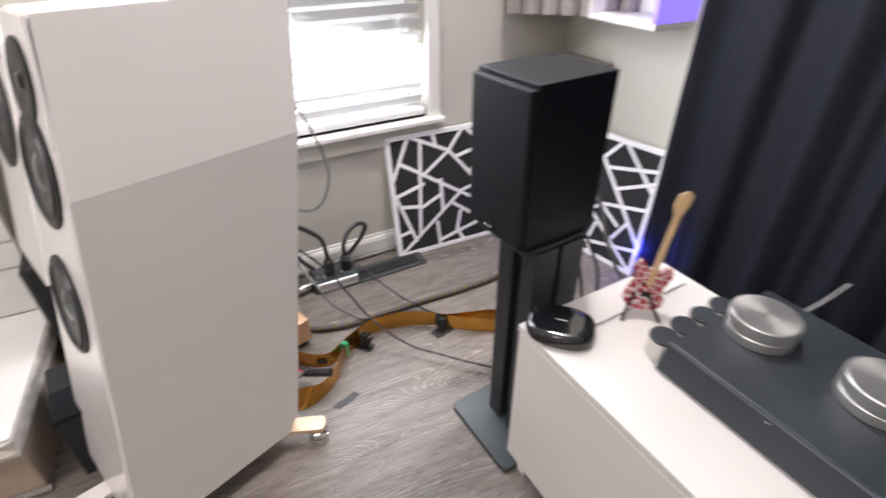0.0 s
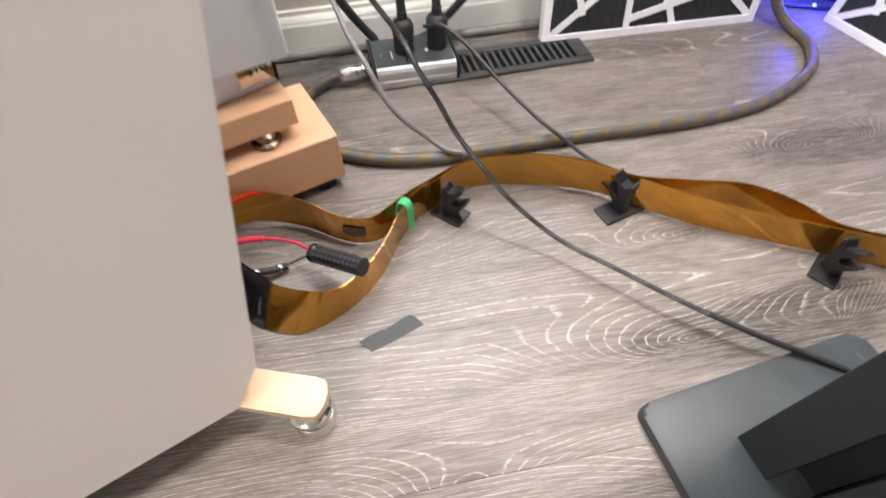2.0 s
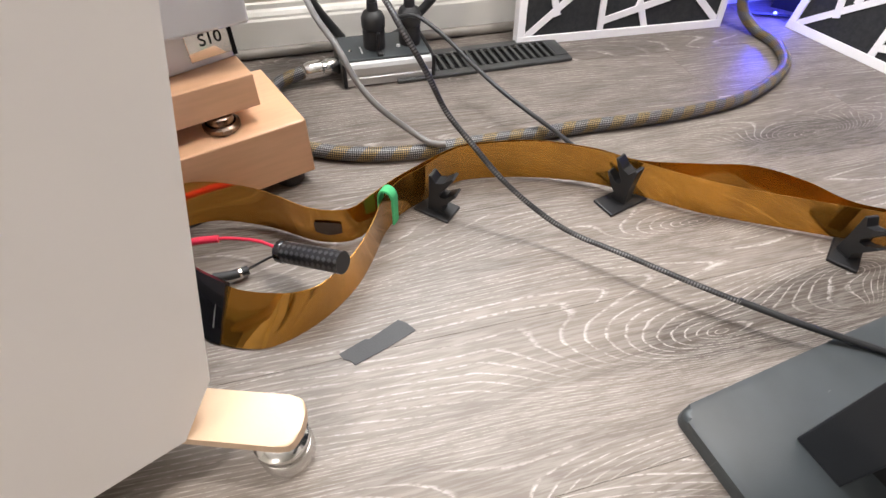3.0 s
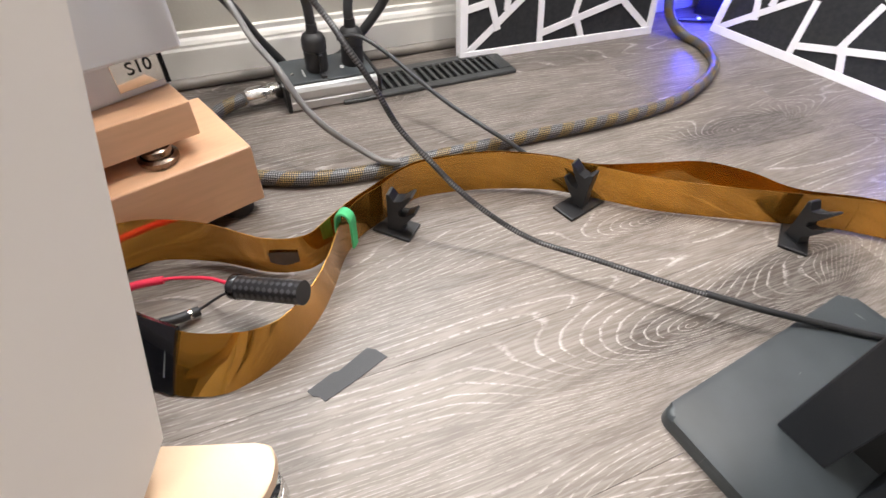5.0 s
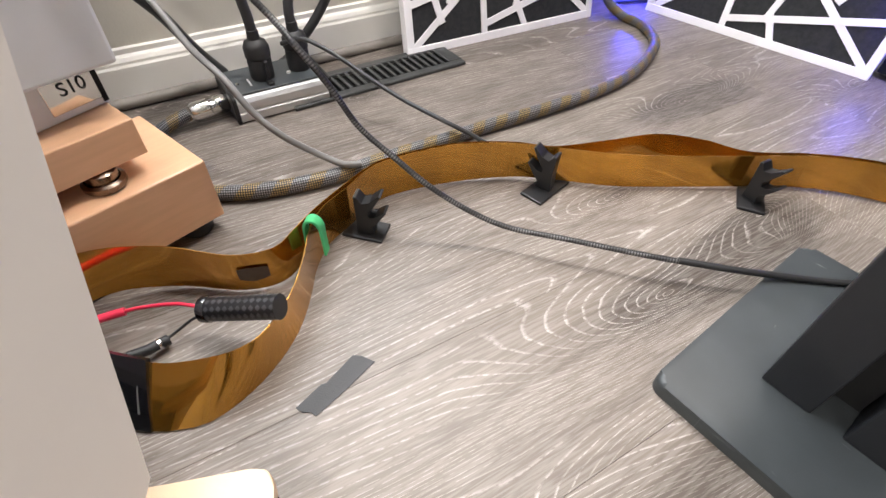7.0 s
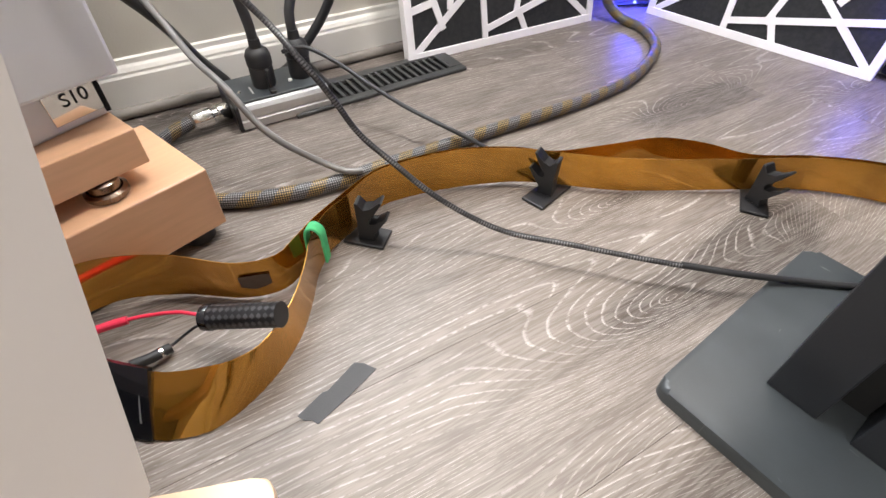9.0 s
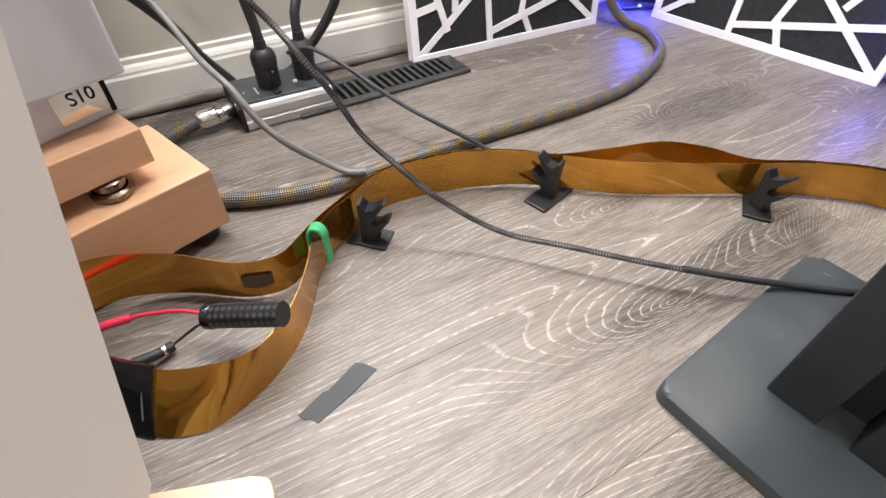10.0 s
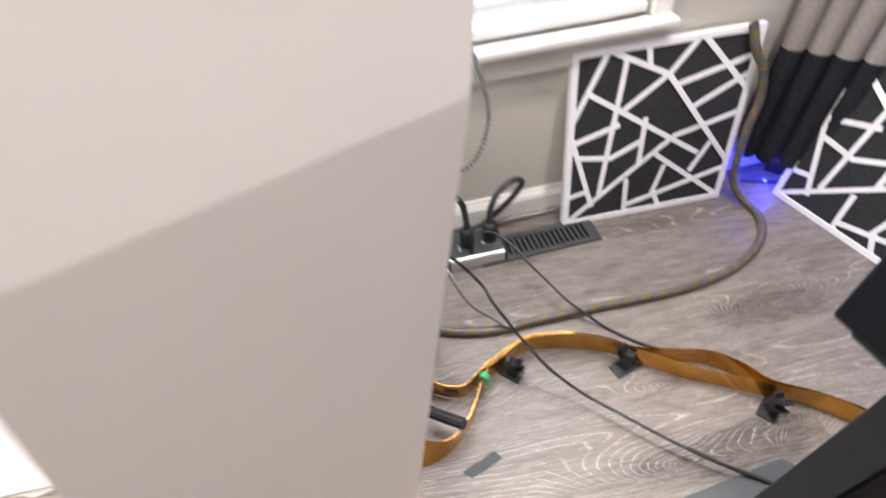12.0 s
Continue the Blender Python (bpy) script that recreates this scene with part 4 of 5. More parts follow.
def lattice_panel(turned):
    p = thing("lattice_panel", "square charcoal felt panel with white geometric lattice, leaning", "wall panel", "leaning lattice panels")
    part("felt", box(0.004, SIDE - 0.004, 0.004, 0.022, 0.004, SIDE - 0.004), FELT, p, "charcoal felt backing")
    w = 0.017
    for x0, x1, z0, z1 in ((0, SIDE, 0, w), (0, SIDE, SIDE - w, SIDE), (0, w, w, SIDE - w), (SIDE - w, SIDE, w, SIDE - w)):
        part("frame_bar", box(x0, x1, 0.0, 0.0215, z0, z1, 0.0008, 1), LATTICE, p)
    for i, (a, b, c, d) in enumerate(LONG_BARS + SHORT_BARS):
        if turned:
            a, b, c, d = 1 - b, a, 1 - d, c
        s, e = Vector((a * SIDE, 0, b * SIDE)), Vector((c * SIDE, 0, d * SIDE))
        for q in (s, e):
            q.x, q.z = min(max(q.x, 0.012), SIDE - 0.012), min(max(q.z, 0.012), SIDE - 0.012)
        run = (e - s).length
        ang = -math.degrees(math.atan2(e.z - s.z, e.x - s.x))
        lift = 0.0002 * (i % 7)
        part("lattice_bar", box(-0.003, run + 0.003, 0.0006 + lift, 0.0040, -0.0068, 0.0068), LATTICE, p, m=Matrix.Translation(s) @ pose(0, 0, 0, 0, ang, 0))
    return p


p1 = lattice_panel(False)
p1.matrix_world = pose(-0.002, 2.052, 0.0, -9.0, 0, 0.4)
p2 = lattice_panel(False)
p2.matrix_world = pose(0.656, 2.030, 0.0, 0, 0, -77.5) @ pose(0, 0, 0, -6.5, 0, 0)

# ---------------------------------------------------------------- floor register
vent = thing("floor_register", "dark bronze slotted floor heating register beside the wall", "floor vent", at=(-0.270, 1.953, 0), rz=3.2)
VL, VW = 0.358, 0.098
part("frame", joined(box(0, VL, 0, 0.018, 0, 0.0072, 0.0015, 1), box(0, VL, VW - 0.018, VW, 0, 0.0072, 0.0015, 1), box(0, 0.024, 0.0185, VW - 0.0185, 0, 0.007), box(VL - 0.024, VL, 0.0185, VW - 0.0185, 0, 0.007)), GRILLE, vent)
# near-black sheet standing in for the shade down in the slots
part("slot_shade", box(0.0245, VL - 0.0245, 0.019, VW - 0.019, 0.0002, 0.0008), INKSHADE, vent)
vent_me = None
k = 0.024 + 0.0125
while k < VL - 0.026:
    if vent_me is None:
        ob = part("slat", box(-0.0032, 0.0032, -0.0015, VW - 0.0395, 0.0040, 0.0068, 0.0006, 1), GRILLE, vent)
        vent_me = ob.data
    else:
        ob = new("slat", vent_me)
        ob.parent = vent
    ob.matrix_basis = pose(k, 0.0205, 0)
    k += 0.0155

# ---------------------------------------------------------------- power block with its plugs
pb = thing("power_distributor", "silver and black mains power block with two black plugs", "power strip", at=(-0.364, 1.956, 0), rz=2.0)
ext = [(0.0, 0.003), (0.0, 0.016), (0.002, 0.018), (0.002, 0.020), (0.0, 0.022), (0.0, 0.034), (0.004, 0.040), (0.014, 0.043), (0.100, 0.043), (0.108, 0.040), (0.112, 0.034), (0.112, 0.003)]
bm = bmesh.new()
va = [bm.verts.new((0.005, y, z)) for y, z in ext]
vb = [bm.verts.new((0.159, y, z)) for y, z in ext]
for i in range(len(ext)):
    j = (i + 1) % len(ext)
    bm.faces.new((va[i], va[j], vb[j], vb[i]))
bm.faces.new(va)
bm.faces.new(vb[::-1])
part("housing", bm, BRUSHED, pb, "ribbed aluminium housing")
part("top_plate", box(0.006, 0.158, 0.010, 0.102, 0.0415, 0.0458, 0.001, 1), BASEMETAL, pb, "dark grey top plate")
part("end_cap", box(-0.002, 0.0048, -0.002, 0.114, 0.0, 0.0455, 0.002, 1), BLACKPLASTIC, pb)
part("end_cap", box(0.1592, 0.166, -0.002, 0.114, 0.0, 0.0455, 0.002, 1), BLACKPLASTIC, pb)
part("print_mark", box(0.038, 0.041, 0.030, 0.056, 0.0459, 0.0462), INK, pb, "plain pale print")
part("indicator", lathe([(0, 0), (0.003, 0), (0.002, 0.002), (0, 0.002)], 12), CHROME, pb, m=Matrix.Translation((0.020, 0.045, 0.0459)))
part("indicator", lathe([(0, 0), (0.004, 0), (0.003, 0.003), (0, 0.003)], 12), INK, pb, m=Matrix.Translation((0.108, 0.045, 0.0459)))
conn = part("inlet_connector", lathe([(0, 0), (0.013, 0), (0.015, 0.003), (0.015, 0.020), (0.012, 0.023), (0.012, 0.030), (0.0155, 0.033), (0.0155, 0.056), (0.012, 0.062), (0, 0.062)], 28, pose(-0.0025, 0.045, 0.022, 0, -90, 10)), CHROME, pb, "round polished metal connector", smooth=True)


def plug(x, y):
    q = part("plug", lathe([(0, 0), (0.0185, 0), (0.0195, 0.003), (0.0195, 0.030), (0.0185, 0.034), (0.0205, 0.036), (0.0205, 0.052), (0.017, 0.060), (0.010, 0.064), (0.009, 0.078), (0.0, 0.078)], 28, Matrix.Translation((x, y, 0.0460))), RUBBER, pb, "black rubber plug", smooth=True)
    return q


plug(0.066, 0.052)
plug(0.132, 0.056)
part("plug_latch", joined(box(0.064, 0.074, 0.012, 0.030, 0.0462, 0.052, 0.001, 1), box(0.066, 0.072, 0.022, 0.030, 0.052, 0.082, 0.001, 1)), BLACKPLASTIC, pb)

cable("power_cable", "dark grey mains cable rising from a plug", [(-0.300, 2.012, 0.118), (-0.303, 2.012, 0.160), (-0.318, 2.008, 0.215), (-0.385, 1.985, 0.290), (-0.462, 1.95, 0.365), (-0.54, 1.90, 0.43), (-0.62, 1.84, 0.48)], 0.0085, DARKCABLE)
cable("power_cable", "dark grey mains cable looping behind the power block", [(-0.234, 2.018, 0.118), (-0.232, 2.022, 0.150), (-0.205, 2.040, 0.190), (-0.160, 2.060, 0.205), (-0.128, 2.075, 0.180), (-0.150, 2.088, 0.120), (-0.200, 2.095, 0.060), (-0.250, 2.098, 0.020), (-0.33, 2.100, 0.012)], 0.0085, DARKCABLE)
cable("power_cable", "dark grey mains cable running up beside the amplifier", [(-0.350, 2.088, 0.030), (-0.385, 2.075, 0.085), (-0.425, 2.03, 0.170), (-0.490, 1.98, 0.260), (-0.56, 1.92, 0.33), (-0.64, 1.86, 0.38)], 0.0085, DARKCABLE)
cable("wall_cable", "taupe cable lying along the baseboard", [(-0.95, 2.072, 0.0095), (-0.60, 2.091, 0.0095), (-0.30, 2.107, 0.0095), (-0.05, 2.120, 0.0095), (0.20, 2.133, 0.0095), (0.45, 2.146, 0.0095)], 0.0095, CONDUIT)
cable("braided_power_cable", "thick gold and grey braided power cable winding over the floor", [
    (-0.433, 1.992, 0.020), (-0.470, 1.975, 0.016), (-0.505, 1.935, 0.012), (-0.520, 1.880, 0.0115), (-0.505, 1.825, 0.0115), (-0.470, 1.793, 0.0115), (-0.434, 1.776, 0.0115), (-0.394, 1.758, 0.0115),
    (-0.343, 1.745, 0.0115), (-0.279, 1.738, 0.0115), (-0.205, 1.742, 0.0115), (-0.087, 1.744, 0.0115), (0.0, 1.746, 0.0115), (0.095, 1.745, 0.0115), (0.201, 1.748, 0.0115), (0.317, 1.765, 0.0115),
    (0.422, 1.807, 0.0115), (0.502, 1.862, 0.0115), (0.548, 1.941, 0.0115), (0.546, 2.010, 0.014), (0.525, 2.050, 0.050), (0.512, 2.062, 0.130), (0.510, 2.072, 0.230), (0.520, 2.085, 0.315), (0.500, 2.095, 0.390), (0.470, 2.110, 0.440), (0.450, 2.128, 0.50)], 0.0110, BIGBRAID, 16, 0.008)
thin_lead = cable("braided_lead", "thin black and white braided lead sagging to the stand base", [
    (0.30, 1.16, 0.022), (0.22, 1.215, 0.0205), (0.151, 1.258, 0.0205), (0.10, 1.295, 0.0225), (0.046, 1.329, 0.030), (-0.025, 1.388, 0.034), (-0.098, 1.460, 0.036), (-0.146, 1.509, 0.036), (-0.184, 1.542, 0.054),
    (-0.222, 1.574, 0.084), (-0.250, 1.605, 0.114), (-0.276, 1.636, 0.144), (-0.299, 1.645, 0.192), (-0.322, 1.662, 0.233), (-0.340, 1.695, 0.262), (-0.40, 1.72, 0.34), (-0.50, 1.73, 0.45)], 0.0034, THINBRAID, 10, 0.008)
cable("signal_cable", "slim dark lead from a plug down to the floor", [(-0.262, 1.995, 0.100), (-0.232, 1.968, 0.112), (-0.195, 1.928, 0.094), (-0.163, 1.871, 0.072), (-0.130, 1.817, 0.052), (-0.103, 1.760, 0.044), (-0.070, 1.727, 0.027), (-0.03, 1.69, 0.006), (0.03, 1.63, 0.004), (0.10, 1.585, 0.004), (0.16, 1.56, 0.004)], 0.0036, DARKCABLE)
cable("grey_cable", "light grey round lead hanging beside the power block", [(-0.245, 1.728, 0.0265), (-0.268, 1.735, 0.028), (-0.299, 1.757, 0.044), (-0.337, 1.772, 0.076), (-0.361, 1.797, 0.104), (-0.380, 1.829, 0.140), (-0.401, 1.885, 0.160), (-0.420, 1.95, 0.192), (-0.46, 2.0, 0.27), (-0.52, 2.02, 0.38)], 0.0046, GREYCABLE)
cable("twisted_lead", "grey twisted lead hanging in a loop behind the speaker", [(-0.40, 1.92, 0.80), (-0.33, 1.91, 0.72), (-0.29, 1.90, 0.62), (-0.267, 1.90, 0.506), (-0.300, 1.90, 0.408), (-0.356, 1.90, 0.388), (-0.406, 1.90, 0.425), (-0.46, 1.90, 0.484), (-0.54, 1.87, 0.52)], 0.0042, TWIST, 10)
cable("black_lead", "thin black lead hanging behind the speaker", [(-0.42, 1.88, 0.86), (-0.425, 1.87, 0.70), (-0.44, 1.86, 0.60), (-0.46, 1.84, 0.53), (-0.52, 1.80, 0.48)], 0.0036, DARKCABLE)

sleeve_run = [(0.30, 1.16, 0.022), (0.22, 1.215, 0.0205), (0.151, 1.258, 0.0205), (0.10, 1.295, 0.0225), (0.046, 1.329, 0.030), (-0.005, 1.371, 0.0335)]
part("shrink_sleeve", tube(sleeve_run, 0.0041, 10), RUBBER, thin_lead, "dark heat-shrink sleeve", smooth=True)

cable("speaker_lead", "black lead hanging down behind the speaker stand", [(0.10, 1.250, 0.70), (0.16, 1.265, 0.58), (0.215, 1.25, 0.42), (0.257, 1.25, 0.25), (0.29, 1.25, 0.06), (0.32, 1.23, 0.006), (0.36, 1.18, 0.005)], 0.0042, DARKCABLE)
cable("speaker_lead", "black lead hanging down behind the speaker stand", [(0.10, 1.255, 0.72), (0.20, 1.270, 0.56), (0.277, 1.25, 0.397), (0.304, 1.25, 0.267), (0.34, 1.25, 0.06), (0.37, 1.23, 0.006), (0.40, 1.18, 0.005)], 0.0042, DARKCABLE)
cable("grey_lead", "pale grey lead dropping to the floor beside the stand", [(0.11, 1.258, 0.74), (0.20, 1.262, 0.68), (0.257, 1.25, 0.571), (0.297, 1.25, 0.469), (0.354, 1.25, 0.358), (0.417, 1.25, 0.269), (0.47, 1.24, 0.10), (0.49, 1.22, 0.006), (0.50, 1.15, 0.006)], 0.0050, GREYCABLE)

# ---------------------------------------------------------------- amplifier on beech blocks
UB = 20.0
low = thing("beech_block", "thick pale beech block on black feet on the floor", "wooden block", at=(-0.437, 1.716, 0), rz=UB)
part("block", box(-0.30, 0.0, 0.0, 0.150, 0.022, 0.103, 0.002), BEECH, low)
for fx, fy in ((-0.030, 0.026), (-0.030, 0.124), (-0.27, 0.026), (-0.27, 0.124)):
    part("foot", lathe([(0, 0), (0.017, 0), (0.020, 0.004), (0.020, 0.018), (0.016, 0.0215), (0, 0.0215)], 24, Matrix.Translation((fx, fy, 0))), RUBBER, low, "black rubber foot", smooth=True)
# added black strip that darkens the shaded gap below the block's front edge
part("foot", box(-0.215, -0.110, 0.003, 0.060, 0.0, 0.0215, 0.003), RUBBER, low, "black strip for the shade under the block")
for fx, fy in ((-0.093, 0.036), (-0.25, 0.036), (-0.16, 0.11)):
    f = thing("metal_footer", "turned dark metal vibration footer between beech blocks", "footer", "metal footers", at=tuple(low.matrix_world @ Vector((fx, fy, 0.1035))))
    part("base", lathe([(0, 0), (0.020, 0), (0.022, 0.003), (0.022, 0.008), (0.018, 0.010)], 28), BRONZE, f, smooth=True)
    part("top", lathe([(0.012, 0.010), (0.0165, 0.0115), (0.0165, 0.019), (0.012, 0.0225), (0, 0.0225)], 28), BRONZE, f, smooth=True)
slab = thing("beech_board", "pale beech board carrying the silver amplifier", "wooden board", at=(-0.4860, 1.7225, 0.1262), rz=UB + 1.5)
part("board", box(-0.30, 0.0, 0.0, 0.130, 0.0, 0.041, 0.0015), BEECH, slab)
amp = thing("silver_amplifier", "silver grey box amplifier standing on beech boards", "amplifier", at=(-0.500, 1.770, 0.1675), rz=22.0)
LOWER = pose(0, 0, 0, 0, 0, 7.0)
part("lower_case", box(-0.30, -0.002, 0.0, 0.18, 0.0, 0.0475, 0.003), SILVER, amp, m=LOWER)
part("upper_case", box(-0.32, 0.012, -0.034, 0.22, 0.0480, 0.150, 0.004), SILVER, amp)
badge = part("badge", box(-0.058, -0.008, -0.0025, -0.0004, 0.009, 0.046, 0.0005, 1), MIRROR, amp, "mirror-finished model badge", m=LOWER)
text_part("lettering", "S10", 0.019, INKSHADE, badge, pose(-0.030, -0.0030, 0.030, 90, 0, 0))
part("badge_edge", box(-0.0078, -0.0030, -0.0028, -0.0004, 0.004, 0.046), INKSHADE, amp, m=LOWER)

# ---------------------------------------------------------------- flat film cables, clips and small things on the floor
A = [(-0.612, 1.518, 0.004, -0.594, 1.560, 0.047), (-0.566, 1.476, 0.002, -0.547, 1.516, 0.046), (-0.541, 1.463, 0.002, -0.522, 1.499, 0.049), (-0.517, 1.457, 0.002, -0.500, 1.487, 0.055),
     (-0.487, 1.463, 0.002, -0.477, 1.478, 0.060), (-0.453, 1.480, 0.002, -0.450, 1.482, 0.060), (-0.424, 1.502, 0.003, -0.422, 1.503, 0.061), (-0.404, 1.524, 0.004, -0.402, 1.526, 0.061),
     (-0.383, 1.557, 0.004, -0.381, 1.559, 0.062), (-0.364, 1.591, 0.004, -0.363, 1.592, 0.064), (-0.335, 1.622, 0.004, -0.335, 1.622, 0.064), (-0.300, 1.640, 0.004, -0.300, 1.640, 0.064)]
MAIN = [(-0.300, 1.640, 0.004, 0.064), (-0.262, 1.662, 0.004, 0.064), (-0.221, 1.669, 0.004, 0.064), (-0.137, 1.654, 0.004, 0.067), (-0.060, 1.622, 0.007, 0.064), (-0.010, 1.588, 0.007, 0.061)]
FRONTRUN = [(0.061, 1.537, 0.003, 0.058), (0.134, 1.496, 0.002, 0.056), (0.216, 1.450, 0.004, 0.057), (0.300, 1.404, 0.003, 0.057), (0.366, 1.342, 0.003, 0.058), (0.415, 1.255, 0.003, 0.058), (0.430, 1.15, 0.003, 0.058), (0.43, 1.02, 0.003, 0.058)]
BACKRUN = [(0.072, 1.568, 0.003, 0.060), (0.140, 1.545, 0.003, 0.062), (0.190, 1.505, 0.003, 0.060), (0.225, 1.456, 0.004, 0.058), (0.302, 1.408, 0.003, 0.058), (0.370, 1.345, 0.003, 0.059), (0.420, 1.256, 0.003, 0.059), (0.435, 1.15, 0.003, 0.059), (0.435, 1.02, 0.003, 0.059)]
B = [(-0.70, 1.600, 0.020, 0.086), (-0.64, 1.628, 0.020, 0.085), (-0.575, 1.650, 0.016, 0.080), (-0.510, 1.638, 0.004, 0.068), (-0.449, 1.598, 0.003, 0.060), (-0.406, 1.588, 0.004, 0.059), (-0.378, 1.604, 0.004, 0.060), (-0.350, 1.622, 0.004, 0.062), (-0.320, 1.637, 0.004, 0.064)]
first = thing("flat_film_cable", "amber flat film speaker cable standing on edge in clips", "flat cable", "flat film cables")
part("film", band(A + upright(MAIN[1:] + FRONTRUN)), FILM, first, smooth=True)
sleeve = part("end_sleeve", band([(-0.619, 1.524, 0.003, -0.600, 1.568, 0.050), (-0.591, 1.498, 0.001, -0.572, 1.539, 0.050), (-0.562, 1.4735, 0.001, -0.543, 1.5140, 0.050)], 0.0062), GLOSSBLACK, first, "black moulded end sleeve", smooth=True)
part("print_mark", band([(-0.5660, 1.4895, 0.0130, -0.5565, 1.5100, 0.0370), (-0.5646, 1.4883, 0.0130, -0.5551, 1.5088, 0.0370)], 0.0070), DIMINK, sleeve, "plain pale print")
part("print_mark", band([(-0.5830, 1.5045, 0.0130, -0.5762, 1.5195, 0.0300), (-0.5818, 1.5033, 0.0130, -0.5750, 1.5183, 0.0300)], 0.0070), DIMINK, sleeve, "plain pale print")
second = thing("flat_film_cable", "amber flat film speaker cable running beside the beech block", "flat cable", "flat film cables")
part("film", band(upright(B + [(q[0], q[1] + 0.004, q[2], q[3]) for q in MAIN[1:]] + BACKRUN)), FILM, second, smooth=True)
part("print_mark", band(upright([(-0.449, 1.5965, 0.022, 0.038), (-0.434, 1.5900, 0.018, 0.040), (-0.417, 1.5865, 0.022, 0.038)]), 0.0008), DARKFILM, second, "dark printed patch", smooth=True)

loop = []
for k in range(13):
    w = math.pi * k / 12
    loop.append((0.0105 * math.cos(w), 0.074 + 0.013 * math.sin(w)))
inner = [(0.0080 * math.cos(math.pi * k / 12), 0.074 + 0.0105 * math.sin(math.pi * k / 12)) for k in range(13)]
tie_bm = prism(loop + [(-0.0125, 0.030), (-0.0098, 0.030)] + inner[::-1] + [(0.0085, 0.034), (0.0112, 0.034)], -0.0065, 0.0065, 0.0006, 1)
tie_bm.transform(pose(-0.358, 1.592, -0.008, 0, 0, -38) @ pose(0, 0, 0, 90, 0, 0))
tie = part("hook_tie", tie_bm, GREEN)
tagged(tie, "bright green hook-and-loop tie round the film cables", "cable tie")


def clip(x, y, turn, size, face):
    """An adhesive pad with a branched claw. face: the way the claw's broad side looks, from the pad's own."""
    c = thing("cable_clip", "black plastic adhesive cable clip holding the film cable", "cable clip", "cable clips", at=(x, y, 0), rz=turn)
    part("pad", box(-size / 2, size / 2, -0.018, 0.018, 0, 0.0045, 0.0014, 2), BLACKPLASTIC, c)
    spine = [(-0.006, 0.0045), (0.017, 0.0045), (0.014, 0.016), (0.022, 0.024), (0.034, 0.041), (0.031, 0.0425), (0.019, 0.032), (0.0105, 0.031), (0.0095, 0.038), (0.017, 0.046), (0.029, 0.066), (0.026, 0.067), (0.014, 0.055), (0.004, 0.052), (-0.002, 0.062), (-0.006, 0.062), (-0.0045, 0.030)]
    bm = prism(spine, -0.009, 0.009, 0.0007, 1)
    bm.transform(pose(0, 0, 0, 0, 0, face - turn) @ pose(-0.004, 0.0, 0, 90, 0, 0))
    part("claw", bm, BLACKPLASTIC, c, "branched holding claw")
    return c


clip(-0.286, 1.623, -45, 0.054, -40)
clip(-0.026, 1.580, 16, 0.072, 118)
clip(0.219, 1.419, 36, 0.062, -94)

tape = part("cloth_tape", prism([(-0.375, 1.459), (-0.367, 1.4535), (-0.3585, 1.441), (-0.395, 1.4265), (-0.430, 1.415), (-0.4335, 1.4215), (-0.440, 1.4245), (-0.444, 1.432), (-0.415, 1.4435), (-0.410, 1.4425)], 0.0003, 0.0011), TAPE)
tagged(tape, "strip of dark cloth tape stuck on the floor", "tape")

wand = thing("inline_filter", "black carbon-look cylinder with red and black wires on the floor", "inline device", at=(-0.4555, 1.5250, 0.0565), rz=-38.0)
wand.matrix_world = pose(-0.4555, 1.5250, 0.0565, 0, 0, -38.0) @ pose(0, 0, 0, 0, -14.0, 0)
part("barrel", tube([(-0.042, 0, 0), (0.0, 0, 0), (0.042, 0, 0)], 0.0125, 32, 0.01), braid("carbon_weave", (0.010, 0.010, 0.011), (0.055, 0.055, 0.058), (0.070, 0.070, 0.075), 5, 70, 0.3), wand, smooth=True)
part("barrel_ring", lathe([(0.0100, -0.0435), (0.0134, -0.043), (0.0134, -0.036), (0.0126, -0.035)], 32, pose(0, 0, 0, 0, 90, 0)), GLOSSBLACK, wand, smooth=True)
red = cable("red_wire", "red wire leading from the black cylinder to the speaker", [(-0.487, 1.550, 0.047), (-0.510, 1.576, 0.040), (-0.538, 1.594, 0.033), (-0.565, 1.602, 0.031), (-0.61, 1.601, 0.030), (-0.628, 1.597, 0.031)], 0.0020, REDCABLE)
part("red_sleeve", tube([(-0.560, 1.601, 0.031), (-0.585, 1.603, 0.031), (-0.61, 1.601, 0.030)], 0.0046, 10), REDCABLE, red, smooth=True)
blk = cable("black_wire", "black wire with a metal-tipped plug on the floor", [(-0.487, 1.549, 0.043), (-0.505, 1.562, 0.026), (-0.525, 1.564, 0.014), (-0.545, 1.558, 0.012), (-0.572, 1.552, 0.020), (-0.61, 1.55, 0.03)], 0.0016, DARKCABLE)
part("barrel_plug", tube([(-0.532, 1.563, 0.010), (-0.550, 1.557, 0.013), (-0.568, 1.553, 0.018)], 0.0056, 12), RUBBER, blk, smooth=True)
part("plug_ring", tube([(-0.5395, 1.5607, 0.0110), (-0.5425, 1.5596, 0.0115)], 0.0059, 12), CHROME, blk, "bright metal ring", smooth=True)
part("metal_tip", tube([(-0.568, 1.553, 0.018), (-0.576, 1.552, 0.021)], 0.0038, 10), CHROME, blk, "bright metal tip", smooth=True)

# ---------------------------------------------------------------- by the hearth
bin1 = thing("black_box", "black angular box standing beside the hearth", "box", at=(-1.035, 1.600, 0), rz=14)
part("body", box(-0.05, 0.05, -0.10, 0.12, 0, 0.20, 0.006), BLACKMETAL, bin1)
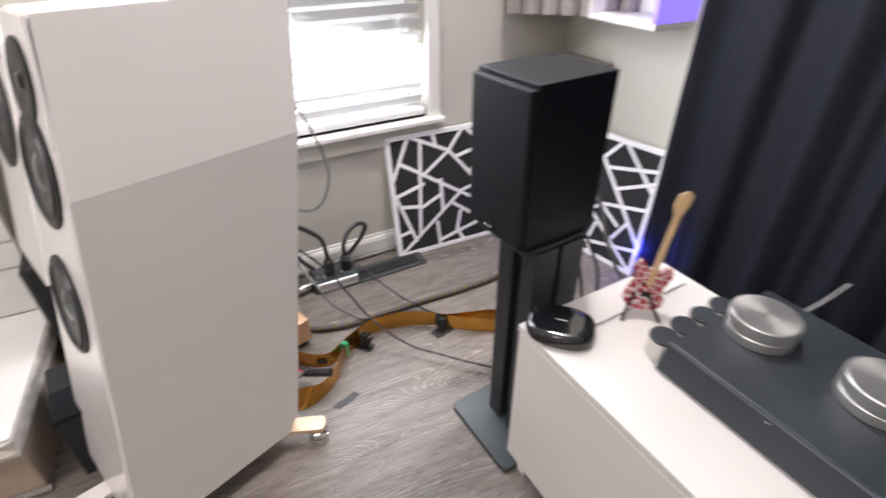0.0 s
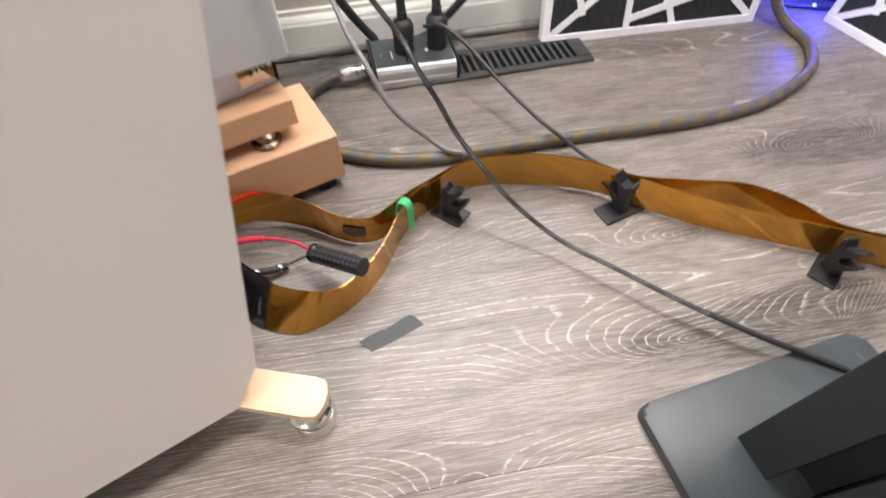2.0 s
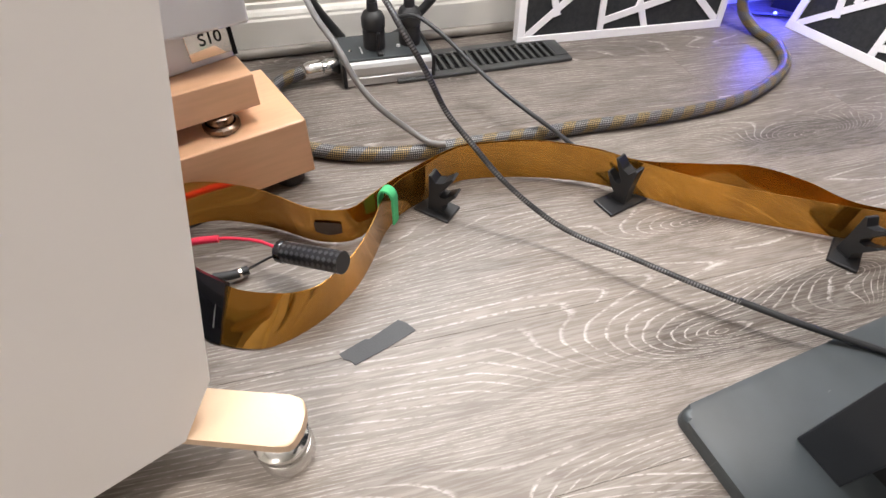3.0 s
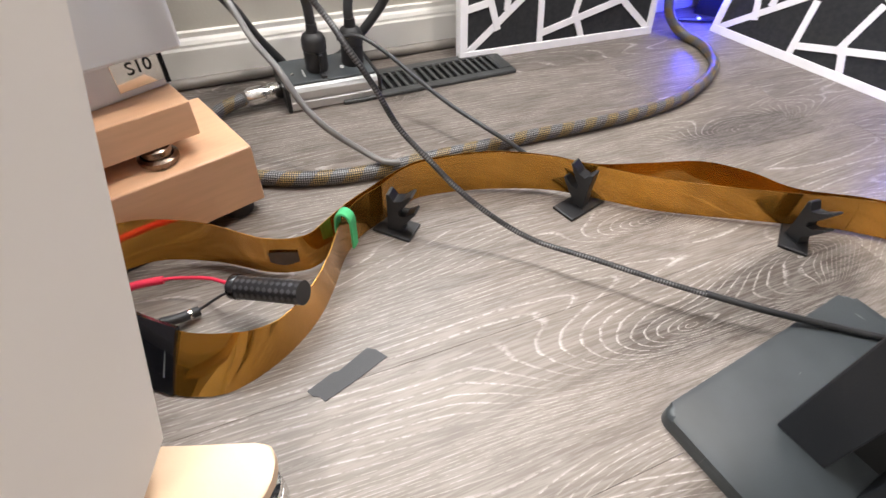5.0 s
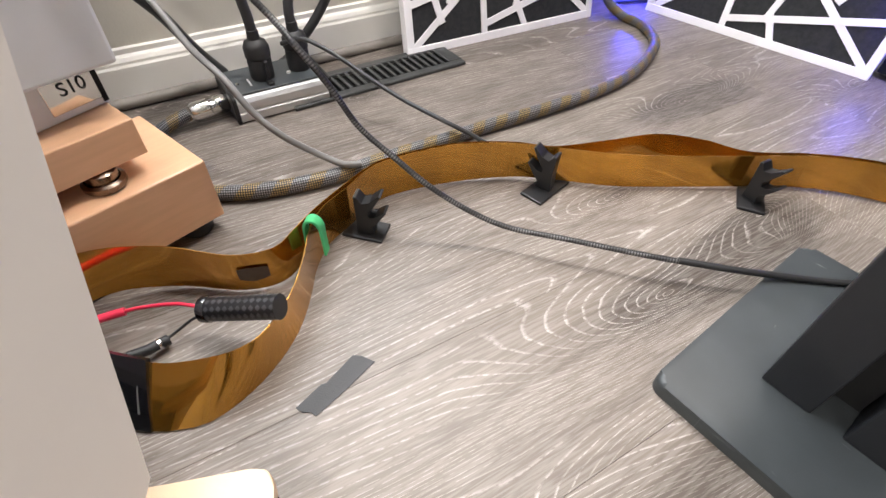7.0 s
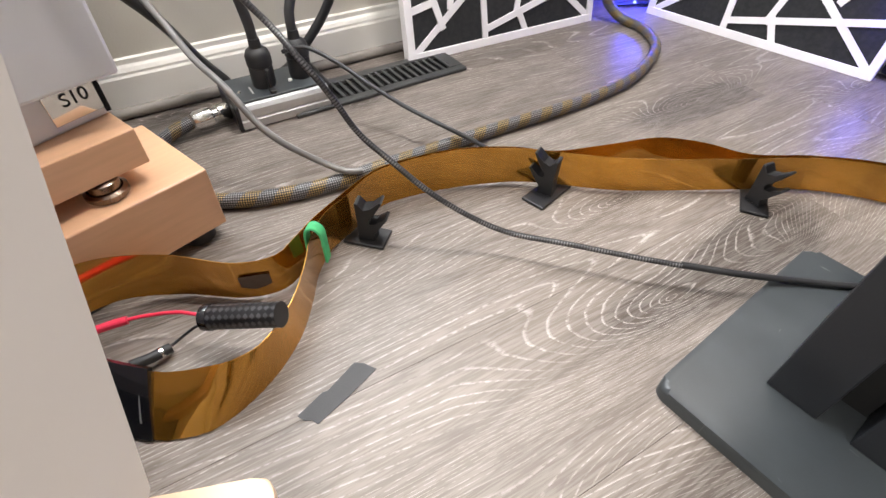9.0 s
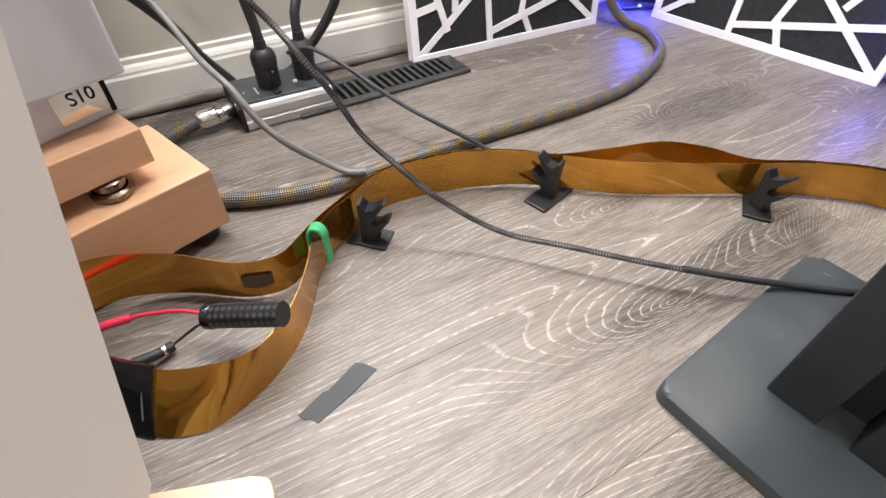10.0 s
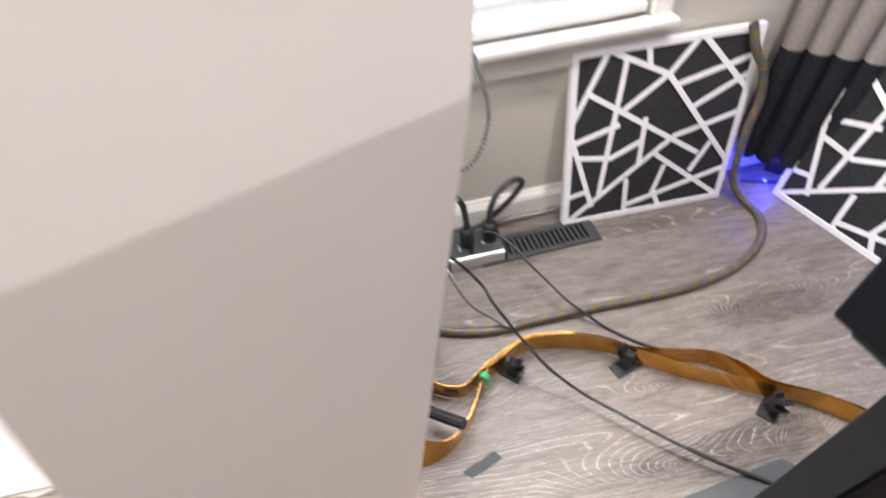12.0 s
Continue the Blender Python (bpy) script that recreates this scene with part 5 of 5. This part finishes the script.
part("lid", box(-0.046, 0.054, -0.11, 0.0, 0.2005, 0.215, 0.004), BLACKVINYL, bin1)
bin2 = thing("black_case", "tall black padded case carrying a white loudspeaker", "case", at=(-1.055, 1.90, 0), rz=8)
part("body", prism([(-0.06, -0.05), (0.08, -0.05), (0.09, 0.10), (-0.06, 0.10)], 0, 0.42, 0.012), BLACKPLASTIC, bin2)
toy = thing("plush_toy", "teal and dark navy plush toy lying on the hearth", "toy", at=(-1.52, 1.86, 0.2042))


def lump(sx, sy, sz, seed, m):
    bm = bmesh.new()
    bmesh.ops.create_icosphere(bm, subdivisions=3, radius=1)
    for v in bm.verts:
        k = 1 + 0.16 * noise.noise(v.co * 1.6 + Vector((seed, 0, 0))) + 0.05 * noise.noise(v.co * 5)
        v.co = Vector((v.co.x * sx, v.co.y * sy, v.co.z * sz)) * k
    bm.transform(m)
    return bm


part("body", lump(0.075, 0.055, 0.040, 1, pose(-0.02, -0.02, 0.040)), TEAL, toy, "teal plush body", smooth=True)
part("limb", lump(0.060, 0.022, 0.018, 2, pose(0.065, 0.07, 0.030, 0, -14, 48)), NAVYCLOTH, toy, "dark navy limb", smooth=True)
part("bow", lump(0.022, 0.034, 0.030, 3, pose(0.115, 0.115, 0.046, 20, 0, -20)), NAVYCLOTH, toy, "dark navy bow", smooth=True)
part("bow", lump(0.018, 0.024, 0.026, 4, pose(0.125, 0.085, 0.028, -10, 20, 30)), NAVYCLOTH, toy, "dark navy bow", smooth=True)
rear = thing("white_loudspeaker", "smaller white loudspeaker with one large dark driver on a black case", "loudspeaker", at=(-1.076, 1.8625, 0.4205), rz=23.3)
side = prism([(0.0, 0.0), (0.27, 0.0), (0.27, 0.545), (0.136, 0.545)], -0.135, 0.135, 0.003)
side.transform(pose(0, 0, 0, 90, 0, 0))
part("cabinet", side, LACQUER, rear)
FACE = pose(0.0945, 0, 0.379, 0, 14.0 - 90.0, 0)
cone_rim = part("driver", lathe([(0.119, 0.0), (0.119, 0.004), (0.112, 0.006), (0.106, 0.003)], 48), BLACKPLASTIC, rear, "large black driver", smooth=True, m=FACE)
part("cone", lathe([(0.106, 0.003), (0.102, 0.009), (0.095, 0.003), (0.036, 0.004)], 48), CONE, cone_rim, "dark woven cone", smooth=True)
part("dust_cap", lathe([(0.037, 0.004), (0.025, 0.009), (0, 0.012)], 32), GLOSSBLACK, cone_rim, smooth=True)
for sy in (-0.105, 0.105):
    part("screw", lathe([(0.005, 0), (0.005, 0.002), (0, 0.003)], 12), BLACKPLASTIC, rear, m=pose(0.1278, sy, 0.512, 0, 14.0 - 90.0, 0))

# ---------------------------------------------------------------- pieces of the setting: planks and bricks
rnd = random.Random(11)
PW, PLEN = 0.182, 1.22
plank_mesh = {}


def plank_data(length):
    key = round(length, 3)
    if key not in plank_mesh:
        bm = box(0, length - 0.0002, 0, PW - 0.0002, -0.012, 0.0, 0.0004, 1)
        me = bpy.data.meshes.new("floor_plank")
        bmesh.ops.recalc_face_normals(bm, faces=bm.faces)
        bm.to_mesh(me)
        bm.free()
        me.materials.append(OAK)
        plank_mesh[key] = me
    return plank_mesh[key]


row, y = 0, Y1 + 0.005 - PW * math.ceil((Y1 - Y0) / PW)
while y < Y1 + 0.05:
    x = X0 - (0.06, 0.98, 1.05)[row % 3]
    while x < X1:
        a, b = max(x, X0), min(x + PLEN, X1 + 0.02)
        if b - a > 0.03:
            ob = new("floor_plank", plank_data(round(b - a, 2)))
            ob.parent = floor
            ob.location = (a, y, 0)
        x += PLEN
    y += PW
    row += 1

BH, BLN = 0.083, 0.46
brick_mesh = {}


def brick_data(length, v):
    key = (round(length, 3), v)
    if key not in brick_mesh:
        r2 = random.Random(40 + v)
        bm = box(0, length - 0.009, 0, 0.030, 0, BH - 0.009)
        bmesh.ops.subdivide_edges(bm, edges=[e for e in bm.edges if abs(e.verts[0].co.x - e.verts[1].co.x) > 0.1], cuts=4, use_grid_fill=True)
        for q in bm.verts:
            q.co += Vector((r2.uniform(-0.002, 0.002), r2.uniform(-0.0015, 0.0015), r2.uniform(-0.0018, 0.0018)))
        bmesh.ops.recalc_face_normals(bm, faces=bm.faces)
        me = bpy.data.meshes.new("brick")
        bm.to_mesh(me)
        bm.free()
        me.materials.append(BRICK)
        brick_mesh[key] = me
    return brick_mesh[key]


z, row = 0.2050, 0
while z < 1.55:
    x = HX1
    length = BLN if row % 2 == 0 else BLN * 0.55
    while x > -2.9:
        x -= length
        ob = new("brick", brick_data(length, rnd.randrange(4)))
        ob.parent = wall_brick
        ob.location = (x, 1.9985 + rnd.uniform(-0.001, 0.001), z)
        length = BLN
    z += BH if row else BH - 0.010
    row += 1
